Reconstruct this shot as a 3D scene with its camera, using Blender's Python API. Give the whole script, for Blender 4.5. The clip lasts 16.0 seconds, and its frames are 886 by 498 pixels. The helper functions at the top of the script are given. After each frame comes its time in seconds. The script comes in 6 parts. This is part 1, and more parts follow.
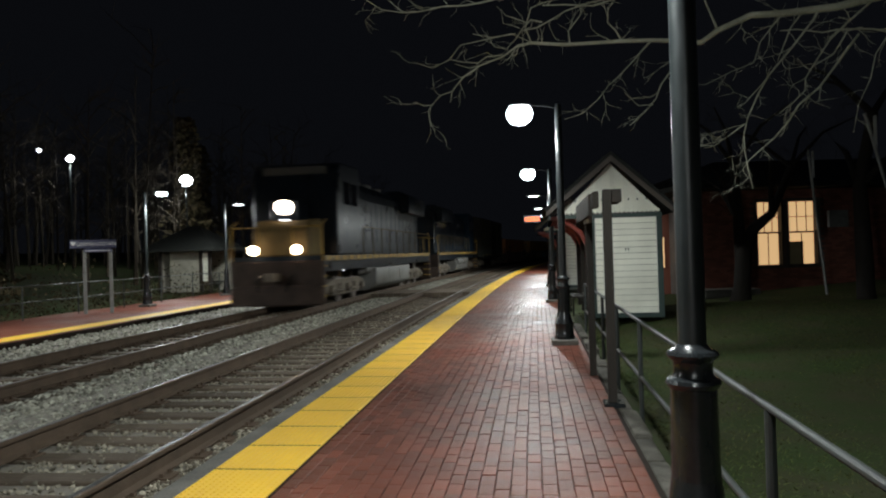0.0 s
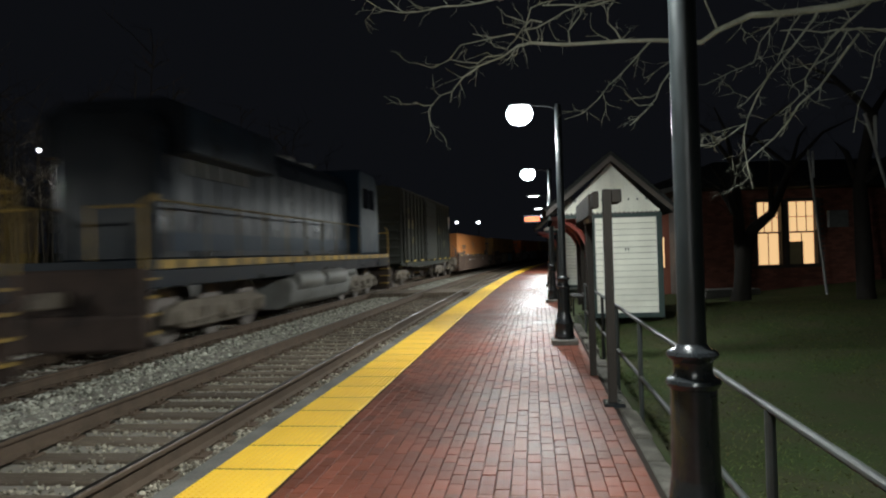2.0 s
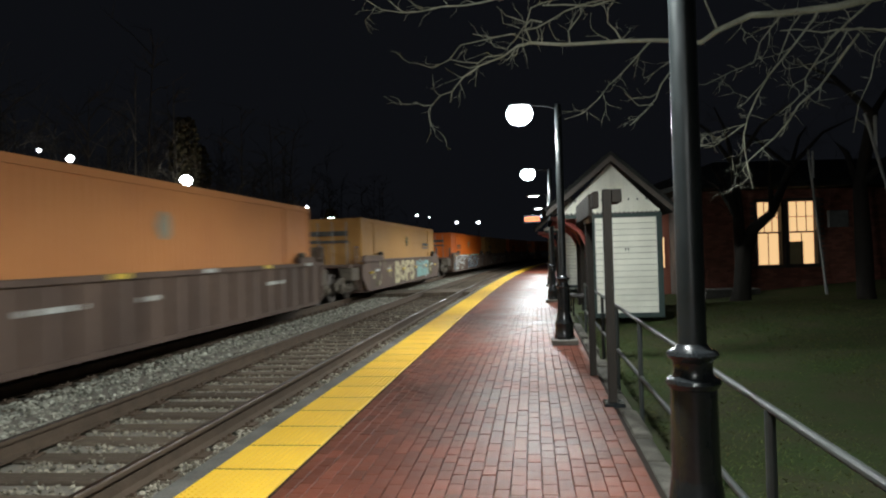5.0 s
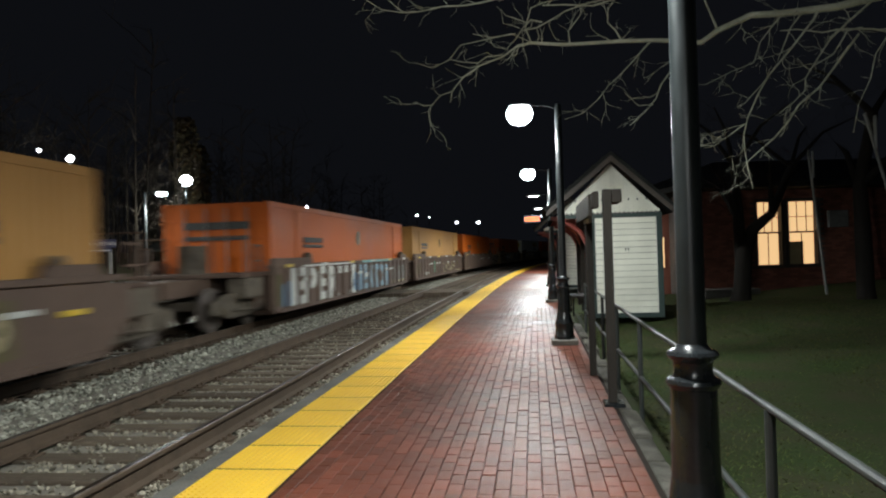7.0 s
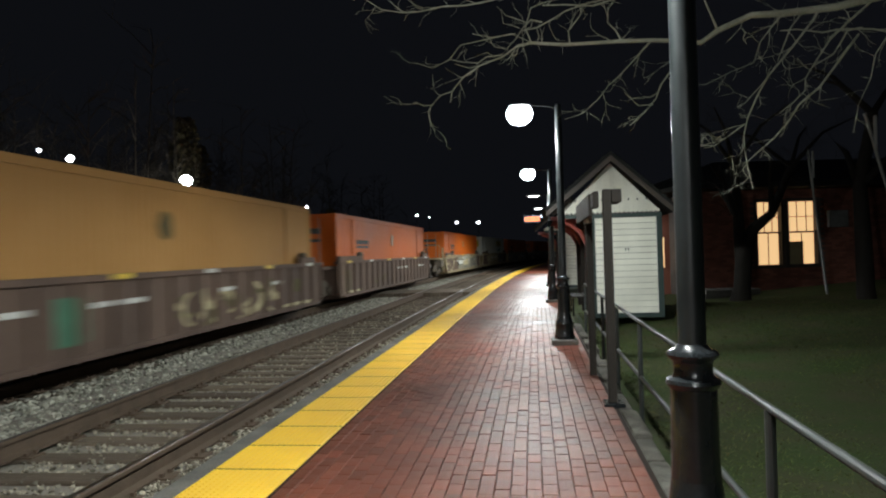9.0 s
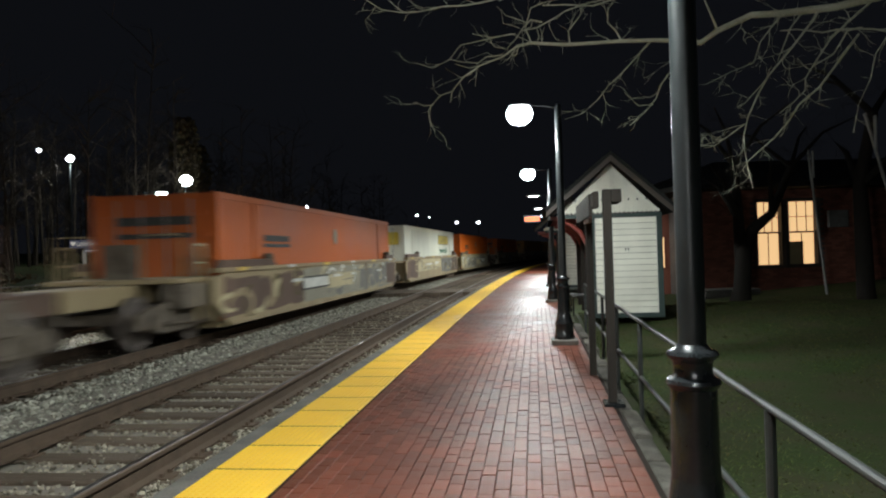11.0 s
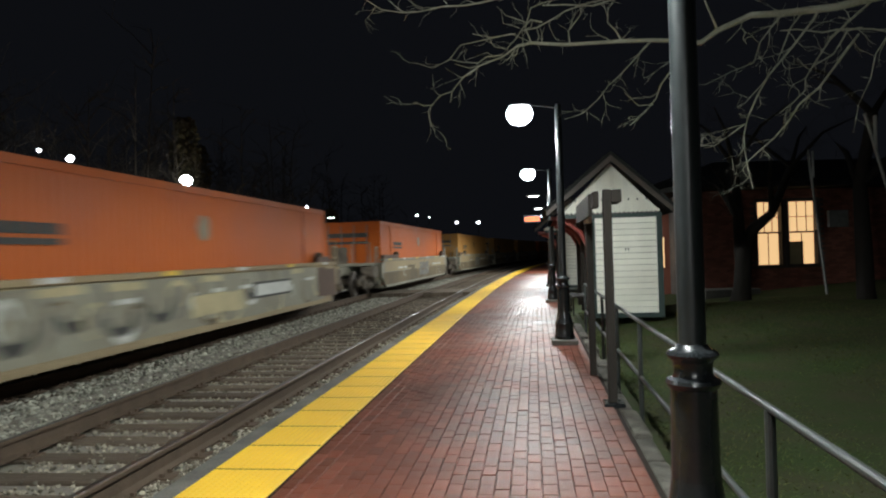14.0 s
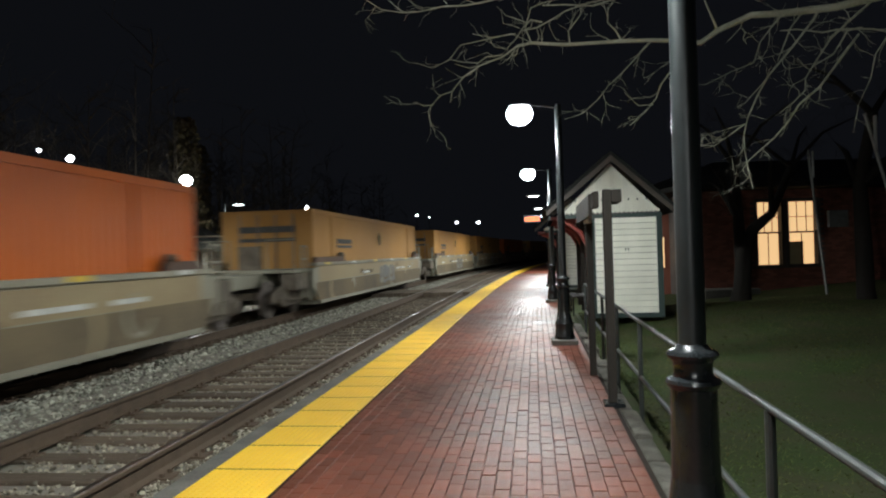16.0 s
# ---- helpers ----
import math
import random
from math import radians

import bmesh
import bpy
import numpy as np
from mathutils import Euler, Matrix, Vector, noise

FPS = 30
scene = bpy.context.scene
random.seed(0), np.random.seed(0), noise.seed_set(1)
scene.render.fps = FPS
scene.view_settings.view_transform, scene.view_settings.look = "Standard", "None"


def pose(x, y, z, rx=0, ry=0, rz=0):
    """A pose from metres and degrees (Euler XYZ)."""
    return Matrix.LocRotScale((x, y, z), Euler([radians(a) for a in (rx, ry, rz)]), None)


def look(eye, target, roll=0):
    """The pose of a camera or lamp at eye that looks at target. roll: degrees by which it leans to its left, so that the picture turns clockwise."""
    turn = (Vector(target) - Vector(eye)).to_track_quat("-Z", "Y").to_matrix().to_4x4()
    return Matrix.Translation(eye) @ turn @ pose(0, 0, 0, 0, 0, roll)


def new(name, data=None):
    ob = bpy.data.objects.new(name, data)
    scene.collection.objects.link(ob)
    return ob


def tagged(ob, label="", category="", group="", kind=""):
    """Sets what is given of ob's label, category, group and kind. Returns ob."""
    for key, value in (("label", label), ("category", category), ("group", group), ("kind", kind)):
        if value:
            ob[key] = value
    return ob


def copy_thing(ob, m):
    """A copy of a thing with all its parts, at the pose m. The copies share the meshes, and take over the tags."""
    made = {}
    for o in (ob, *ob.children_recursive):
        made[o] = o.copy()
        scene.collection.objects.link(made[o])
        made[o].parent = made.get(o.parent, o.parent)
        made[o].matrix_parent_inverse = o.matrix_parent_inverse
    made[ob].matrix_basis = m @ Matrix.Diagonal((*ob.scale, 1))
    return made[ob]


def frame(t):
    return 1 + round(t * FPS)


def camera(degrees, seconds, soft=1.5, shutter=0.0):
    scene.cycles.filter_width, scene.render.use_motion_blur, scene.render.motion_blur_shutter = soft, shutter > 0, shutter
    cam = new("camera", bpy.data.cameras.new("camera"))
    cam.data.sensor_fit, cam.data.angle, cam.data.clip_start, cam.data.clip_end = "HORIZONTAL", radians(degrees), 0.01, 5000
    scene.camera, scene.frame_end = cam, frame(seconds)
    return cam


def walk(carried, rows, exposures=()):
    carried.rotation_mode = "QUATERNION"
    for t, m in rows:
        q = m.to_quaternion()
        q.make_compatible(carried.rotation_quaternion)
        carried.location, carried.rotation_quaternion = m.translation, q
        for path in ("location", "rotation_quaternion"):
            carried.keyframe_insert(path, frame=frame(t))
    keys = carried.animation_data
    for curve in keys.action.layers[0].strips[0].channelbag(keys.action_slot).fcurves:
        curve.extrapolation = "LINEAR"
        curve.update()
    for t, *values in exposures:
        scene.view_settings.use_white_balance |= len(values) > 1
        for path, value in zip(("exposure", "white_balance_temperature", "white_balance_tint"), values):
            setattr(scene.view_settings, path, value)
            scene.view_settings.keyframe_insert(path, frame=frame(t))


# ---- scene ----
import functools

# ---------- camera ----------
EYE = (0.0, 0.0, 1.528)
cam = camera(62.97, 16.0, soft=2.1, shutter=0.85)
VIEW = look(EYE, (0.0, 10.0, 1.528 + 0.0528), -1.70)
walk(cam, [(0.0, VIEW), (16.0, VIEW)],
     exposures=[(0.0, -0.38), (0.5, -0.5), (1.0, -0.5), (1.5, -0.08), (2.5, 0.08), (4.2, 0.14), (6.3, 0.05), (16.0, 0.05)])

# ---------- world and exposure ----------
world = bpy.data.worlds.new("night")
world.use_nodes = True
scene.world = world
world.node_tree.nodes["Background"].inputs[0].default_value = (0.34, 0.38, 0.5, 1)
world.node_tree.nodes["Background"].inputs[1].default_value = 0.011

RAIL_Z = 0.08          # top of rail over the platform top
TRACK_1 = -1.312       # centre lines, metres from the platform's yellow edge
TRACK_2 = -4.836
FAR_EDGE = -8.217


# ---------- the line of the railway ----------
def centre_line():
    a, b, c, d = -2.34495, 0.120224, 0.000254749, 0.00000371105
    ys = np.arange(-200.0, 105.0, 0.25)
    xs = np.where(ys < 0, a + b * ys, a + b * ys + c * ys ** 2 + d * ys ** 3)
    pts = [(x, y) for x, y in zip(xs, ys)]
    th = math.atan(b + 2 * c * 105 + 3 * d * 105 ** 2)
    x, y = a + b * 105 + c * 105 ** 2 + d * 105 ** 3, 105.0
    for _ in range(1500):
        pts.append((x, y))
        th += 0.25 * 0.0028 if th < 1.0 else 0.0
        x += 0.25 * math.sin(th)
        y += 0.25 * math.cos(th)
    return np.array(pts)


REF = centre_line()


class Line:
    """A line at a fixed distance from the platform edge, by length along it; 0 is beside the camera."""

    def __init__(self, off):
        t = np.gradient(REF, axis=0)
        t /= np.linalg.norm(t, axis=1)[:, None]
        self.p = REF + off * np.stack([t[:, 1], -t[:, 0]], -1)
        self.s = np.concatenate([[0], np.cumsum(np.hypot(*np.diff(self.p, axis=0).T))])
        self.s -= np.interp(0.0, self.p[:, 1], self.s)
        self.a = np.unwrap(np.arctan2(t[:, 0], t[:, 1]))

    def at(self, s, off=0.0):
        x, y = np.interp(s, self.s, self.p[:, 0]), np.interp(s, self.s, self.p[:, 1])
        a = np.interp(s, self.s, self.a)
        return float(x + off * math.cos(a)), float(y - off * math.sin(a)), float(a)


EDGE = Line(0.0)
T1, T2 = Line(TRACK_1), Line(TRACK_2)


def on_edge(s, off, z=0.0, turn=0.0):
    """A pose at s metres along the platform edge; local y runs along it, x away from the tracks."""
    x, y, a = EDGE.at(s, off)
    return pose(x, y, z, 0, 0, -math.degrees(a) + turn)


# ---------- lamps of the place ----------
LAMP_S = (3.55, 12.15, 21.6, 31.2, 40.6, 50.0)
LAMP_OFF = 2.80
BACK_LAMP = -5.6         # unseen, added as the row's next behind the camera to light the foreground
FAR_LAMPS = (4.0, 14.0, 23.2, 29.3, 42.0)
LAMP_COLOUR = (0.91, 0.97, 0.95)


def light(x, y, z, watts, size=0.16, up=0.09):
    """A hooded lamp that throws most of its light down and outwards, and a little all round through its lens."""
    for kind, share in (("SPOT", 1.0 - up), ("POINT", up)):
        d = bpy.data.lights.new("street_light", kind)
        d.shadow_soft_size, d.energy, d.color = size, watts * share, LAMP_COLOUR
        if kind == "SPOT":
            d.spot_size, d.spot_blend = radians(176), 0.3
        ob = new("street_light", d)
        ob.location = (x, y, z)


for s, watts, up in zip(LAMP_S, (780, 700, 760, 1000, 1300, 1300), (0.26, 0.26, 0.12, 0.08, 0.08, 0.08)):
    x, y, a = EDGE.at(s, LAMP_OFF - 0.62)
    light(x, y, 3.48, watts, up=up)
x, y, a = EDGE.at(BACK_LAMP, LAMP_OFF - 0.62)
light(x, y, 3.48, 800)
for s in FAR_LAMPS:
    x, y, a = EDGE.at(s, -10.75 + 0.6)
    light(x, y, 3.48, 850)
light(-14.2, 40.0, 5.2, 600, up=0.3)
light(-25.6, 49.6, 8.4, 600, up=0.3)
# ---------- materials ----------
def material(name, base, rough=0.6, metal=0.0, second=None, scale=6.0, fine=60.0, bump=0.15, amount=0.5, per=0.0,
             rough_var=0.15, stretch=(1, 1, 1), island=0.0, spec=0.5):
    """base and second colours mixed by broad noise, fine grain, bump; per: change of brightness from piece to piece."""
    m = bpy.data.materials.new(name)
    m.use_nodes = True
    n, k = m.node_tree.nodes, m.node_tree.links
    b = n["Principled BSDF"]
    second = second or tuple(c * 0.62 for c in base)
    tc = n.new("ShaderNodeTexCoord")
    mp = n.new("ShaderNodeMapping")
    mp.inputs["Scale"].default_value = stretch
    k.new(tc.outputs["Object"], mp.inputs[0])
    big, small = n.new("ShaderNodeTexNoise"), n.new("ShaderNodeTexNoise")
    big.inputs["Scale"].default_value, small.inputs["Scale"].default_value = scale, fine
    big.inputs["Detail"].default_value, small.inputs["Detail"].default_value = 5.0, 3.0
    for t in (big, small):
        k.new(mp.outputs[0], t.inputs["Vector"])
    add = n.new("ShaderNodeMath")
    add.operation = "MULTIPLY_ADD"
    k.new(small.outputs[0], add.inputs[0])
    add.inputs[1].default_value = 0.45
    k.new(big.outputs[0], add.inputs[2])
    ramp = n.new("ShaderNodeMapRange")
    ramp.inputs[1].default_value, ramp.inputs[2].default_value = 0.72 - 0.25, 0.72 + 0.25
    ramp.inputs[3].default_value, ramp.inputs[4].default_value = 0.5 - amount, 0.5 + amount
    k.new(add.outputs[0], ramp.inputs[0])
    mix = n.new("ShaderNodeMix")
    mix.data_type = "RGBA"
    mix.inputs[6].default_value, mix.inputs[7].default_value = (*second, 1), (*base, 1)
    k.new(ramp.outputs[0], mix.inputs[0])
    out = mix.outputs[2]
    if per or island:
        src = n.new("ShaderNodeObjectInfo").outputs["Random"] if per else n.new("ShaderNodeNewGeometry").outputs["Random Per Island"]
        hsv = n.new("ShaderNodeHueSaturation")
        mr = n.new("ShaderNodeMapRange")
        w = per or island
        mr.inputs[3].default_value, mr.inputs[4].default_value = 1 - w, 1 + w
        k.new(src, mr.inputs[0])
        k.new(mr.outputs[0], hsv.inputs["Value"])
        k.new(out, hsv.inputs["Color"])
        out = hsv.outputs[0]
    k.new(out, b.inputs["Base Color"])
    rr = n.new("ShaderNodeMapRange")
    rr.inputs[3].default_value, rr.inputs[4].default_value = max(0.03, rough - rough_var), min(1.0, rough + rough_var)
    k.new(big.outputs[0], rr.inputs[0])
    k.new(rr.outputs[0], b.inputs["Roughness"])
    b.inputs["Metallic"].default_value = metal
    b.inputs["Specular IOR Level"].default_value = spec
    if bump:
        bp = n.new("ShaderNodeBump")
        bp.inputs["Strength"].default_value, bp.inputs["Distance"].default_value = bump, 0.01
        k.new(small.outputs[0], bp.inputs["Height"])
        k.new(bp.outputs[0], b.inputs["Normal"])
    return m


def glowing(name, colour, strength):
    m = bpy.data.materials.new(name)
    m.use_nodes = True
    b = m.node_tree.nodes["Principled BSDF"]
    b.inputs["Base Color"].default_value = (*colour, 1)
    b.inputs["Emission Color"].default_value = (*colour, 1)
    b.inputs["Emission Strength"].default_value = strength
    return m


M = {
    "brick_paver": material("brick_paver", (0.175, 0.052, 0.030), 0.46, second=(0.105, 0.034, 0.022), scale=0.7, fine=90, per=0.28, bump=0.4, rough_var=0.26, spec=0.17),
    "brick_paver_far": material("brick_paver_far", (0.175, 0.052, 0.030), 0.46, second=(0.105, 0.034, 0.022), scale=0.7, fine=90, island=0.28, bump=0.4, rough_var=0.26, spec=0.17),
    "joint": material("joint", (0.035, 0.027, 0.022), 0.9, scale=3, fine=120, spec=0.1),
    "yellow": material("yellow", (0.90, 0.56, 0.045), 0.55, second=(0.78, 0.46, 0.04), scale=2.5, fine=70, per=0.05, bump=0.1, spec=0.3),
    "concrete": material("concrete", (0.20, 0.19, 0.17), 0.85, second=(0.08, 0.078, 0.07), scale=2.5, fine=80, bump=0.5, spec=0.2),
    "ballast": material("ballast", (0.31, 0.29, 0.245), 0.85, second=(0.16, 0.14, 0.115), scale=0.8, fine=35, bump=1.0),
    "stone": material("stone", (0.44, 0.44, 0.37), 0.8, second=(0.22, 0.205, 0.165), scale=4, fine=50, island=0.6, spec=0.3),
    "dirty_stone": material("dirty_stone", (0.40, 0.37, 0.29), 0.85, second=(0.18, 0.155, 0.12), scale=4, fine=50, island=0.6, spec=0.2),
    "dirt": material("dirt", (0.12, 0.10, 0.08), 0.9, second=(0.06, 0.05, 0.04), scale=1.5, fine=40, bump=1.0),
    "tie": material("tie", (0.17, 0.135, 0.10), 0.85, second=(0.09, 0.07, 0.053), scale=3, fine=30, stretch=(1, 8, 8), per=0.25, bump=0.6, spec=0.2),
    "rail_side": material("rail_side", (0.12, 0.085, 0.06), 0.8, scale=4, fine=60, bump=0.3, spec=0.2),
    "rail_top": material("rail_top", (0.09, 0.08, 0.07), 0.4, metal=0.9, scale=2, fine=30, bump=0.03, rough_var=0.06),
    "grass": material("grass", (0.038, 0.060, 0.022), 0.9, second=(0.054, 0.054, 0.030), scale=1.3, fine=22, bump=1.0, amount=0.8, spec=0.05),
    "blade": material("blade", (0.07, 0.105, 0.03), 0.85, second=(0.09, 0.075, 0.038), scale=0.8, fine=9, island=0.6, spec=0.05),
    # Lighter than the other bark, so the far wood seems faintly lit.
    "far_bark_lit": material("far_bark_lit", (0.085, 0.07, 0.055), 0.95, second=(0.045, 0.038, 0.03), scale=1.5, fine=20, island=0.4, spec=0.05),
    "rail_green": material("rail_green", (0.034, 0.040, 0.038), 0.55, scale=4, fine=40, bump=0.05),
    "plough": material("plough", (0.06, 0.042, 0.034), 0.8, second=(0.028, 0.022, 0.02), scale=2.5, fine=30, bump=0.3, spec=0.1),
    "kerb": material("kerb", (0.15, 0.14, 0.12), 0.9, second=(0.045, 0.042, 0.036), scale=5, fine=60, per=0.3, bump=0.9, spec=0.1),
    "black_paint": material("black_paint", (0.010, 0.013, 0.015), 0.22, second=(0.022, 0.022, 0.022), scale=5, fine=50, bump=0.06),
    "pole_paint": material("pole_paint", (0.014, 0.018, 0.019), 0.38, scale=5, fine=50, bump=0.05),
    "lamp_glass": glowing("lamp_glass", (0.83, 0.96, 1.0), 14.0),
    "wood_brown": material("wood_brown", (0.038, 0.032, 0.027), 0.7, scale=3, fine=40, stretch=(6, 6, 1), bump=0.3, spec=0.2),
    "white_paint": material("white_paint", (0.80, 0.80, 0.70), 0.55, second=(0.64, 0.64, 0.55), scale=2.0, fine=60, per=0.05, bump=0.08),
    "green_paint": material("green_paint", (0.035, 0.06, 0.055), 0.5, scale=3, fine=50),
    "red_paint": material("red_paint", (0.30, 0.055, 0.04), 0.5, scale=3, fine=50),
    "roof_dark": material("roof_dark", (0.03, 0.032, 0.03), 0.85, scale=3, fine=30, bump=0.5, per=0.2, spec=0.1),
    "wall_brick": material("wall_brick", (0.29, 0.11, 0.075), 0.8, second=(0.19, 0.075, 0.055), scale=2, fine=60, island=0.25, bump=0.3, spec=0.2),
    "mortar": material("mortar", (0.12, 0.10, 0.09), 0.9, scale=3, fine=80),
    "room_glow": glowing("room_glow", (1.0, 0.64, 0.31), 0.85),
    "trim_dark": material("trim_dark", (0.07, 0.055, 0.045), 0.6, scale=3, fine=40),
    # Trunk bark is darkened and branch wood paled: shade and lamplight in colour.
    "bark_shaded": material("bark_shaded", (0.022, 0.019, 0.016), 0.9, second=(0.012, 0.011, 0.01), scale=2.5, fine=30, stretch=(4, 4, 1), bump=0.8, spec=0.1),
    "branch_lit": material("branch_lit", (0.5, 0.5, 0.39), 0.85, second=(0.24, 0.24, 0.18), scale=4, fine=30, bump=0.4, spec=0.1),
    "sign_blue": material("sign_blue", (0.045, 0.05, 0.13), 0.4, scale=2, fine=40, bump=0.02),
    "sign_white": material("sign_white", (0.88, 0.88, 0.88), 0.5, scale=2, fine=40, bump=0.02),
    "galvanised": material("galvanised", (0.24, 0.24, 0.23), 0.6, metal=0.2, scale=6, fine=50, bump=0.08),
    "led": glowing("led", (1.0, 0.16, 0.03), 2.6),
    "far_white": glowing("far_white", (0.85, 0.93, 1.0), 22.0),
    "headlight": glowing("headlight", (1.0, 0.80, 0.60), 26.0),
    "ditch_light": glowing("ditch_light", (1.0, 0.74, 0.50), 20.0),
    "marker": glowing("marker", (0.85, 0.9, 1.0), 6.0),
    "loco_navy": material("loco_navy", (0.010, 0.016, 0.024), 0.32, second=(0.010, 0.011, 0.013), scale=1.5, fine=40, bump=0.02, spec=0.16),
    "loco_blue": material("loco_blue", (0.014, 0.028, 0.046), 0.4, scale=1.5, fine=40, bump=0.02, spec=0.1),
    # Dimmed copy of the loco yellow; the lead nose's darkness is in this colour.
    "loco_yellow_dim": material("loco_yellow_dim", (0.15, 0.11, 0.05), 0.7, second=(0.08, 0.06, 0.03), scale=2, fine=40, bump=0.08, spec=0.1),
    "pale_wall": material("pale_wall", (0.42, 0.40, 0.33), 0.8, scale=2, fine=40, spec=0.2),
    "well_grime": material("well_grime", (0.22, 0.17, 0.105), 0.75, second=(0.11, 0.09, 0.065), scale=1.0, fine=20, bump=0.15, spec=0.15),
    "sealant": material("sealant", (0.13, 0.095, 0.035), 0.9, scale=3, fine=90, spec=0.1),
    "faded": material("faded", (0.15, 0.13, 0.07), 0.8, scale=2, fine=30, spec=0.1),
    "loco_yellow": material("loco_yellow", (0.36, 0.235, 0.05), 0.6, second=(0.2, 0.13, 0.045), scale=2, fine=40, bump=0.08, spec=0.2),
    "loco_grey": material("loco_grey", (0.17, 0.17, 0.16), 0.6, second=(0.09, 0.085, 0.075), scale=1.5, fine=30),
    "glass_dark": material("glass_dark", (0.01, 0.01, 0.012), 0.08, scale=1, fine=10, bump=0.0, rough_var=0.03),
    "truck": material("truck", (0.19, 0.16, 0.125), 0.8, second=(0.075, 0.062, 0.05), scale=3, fine=30, bump=0.4, spec=0.2),
    "wheel_steel": material("wheel_steel", (0.2, 0.17, 0.15), 0.6, metal=0.4, scale=4, fine=40),
    "boxcar_grey": material("boxcar_grey", (0.046, 0.05, 0.043), 0.75, second=(0.03, 0.029, 0.025), scale=0.9, fine=20, stretch=(1, 1, 0.35), bump=0.2, spec=0.08),
    "reflector": material("reflector", (0.8, 0.55, 0.05), 0.4, scale=3, fine=30, bump=0.02),
    "orange": material("orange", (0.58, 0.13, 0.014), 0.45, second=(0.48, 0.10, 0.013), scale=0.7, fine=25, bump=0.03, spec=0.25),
    "pale_orange": material("pale_orange", (0.62, 0.26, 0.09), 0.6, second=(0.52, 0.2, 0.065), scale=0.7, fine=25, bump=0.05, spec=0.2),
    "tan": material("tan", (0.46, 0.25, 0.085), 0.6, second=(0.39, 0.195, 0.05), scale=0.7, fine=25, bump=0.05, spec=0.2),
    "white_box": material("white_box", (0.74, 0.75, 0.65), 0.6, second=(0.55, 0.56, 0.48), scale=0.8, fine=20, stretch=(1, 1, 0.3), bump=0.05, spec=0.2),
    "well_brown": material("well_brown", (0.17, 0.115, 0.088), 0.75, second=(0.095, 0.065, 0.052), scale=1.2, fine=20, stretch=(1, 1, 0.4), bump=0.2, spec=0.2),
    "well_grey": material("well_grey", (0.33, 0.32, 0.25), 0.7, second=(0.2, 0.18, 0.13), scale=0.9, fine=20, bump=0.15),
    "well_tan": material("well_tan", (0.37, 0.30, 0.17), 0.7, second=(0.25, 0.18, 0.10), scale=0.6, fine=20, bump=0.15),
    "paint_white": material("paint_white", (0.74, 0.75, 0.71), 0.6, scale=3, fine=40, spec=0.2),
    "paint_blue": material("paint_blue", (0.10, 0.25, 0.42), 0.6, scale=3, fine=40),
    "paint_sky": material("paint_sky", (0.30, 0.46, 0.56), 0.6, second=(0.16, 0.30, 0.42), scale=3, fine=40),
    "paint_teal": material("paint_teal", (0.22, 0.45, 0.44), 0.6, scale=3, fine=40),
    "paint_green": material("paint_green", (0.05, 0.22, 0.13), 0.6, scale=3, fine=40),
    "paint_cream": material("paint_cream", (0.55, 0.47, 0.27), 0.6, scale=3, fine=40),
    "paint_sign_yellow": material("paint_sign_yellow", (0.6, 0.46, 0.05), 0.5, scale=3, fine=40),
    "paint_dark": material("paint_dark", (0.05, 0.05, 0.045), 0.6, scale=3, fine=40),
    "leaf_dark": material("leaf_dark", (0.05, 0.048, 0.025), 0.9, second=(0.06, 0.042, 0.025), scale=1, fine=8, island=0.5, spec=0.05),
}
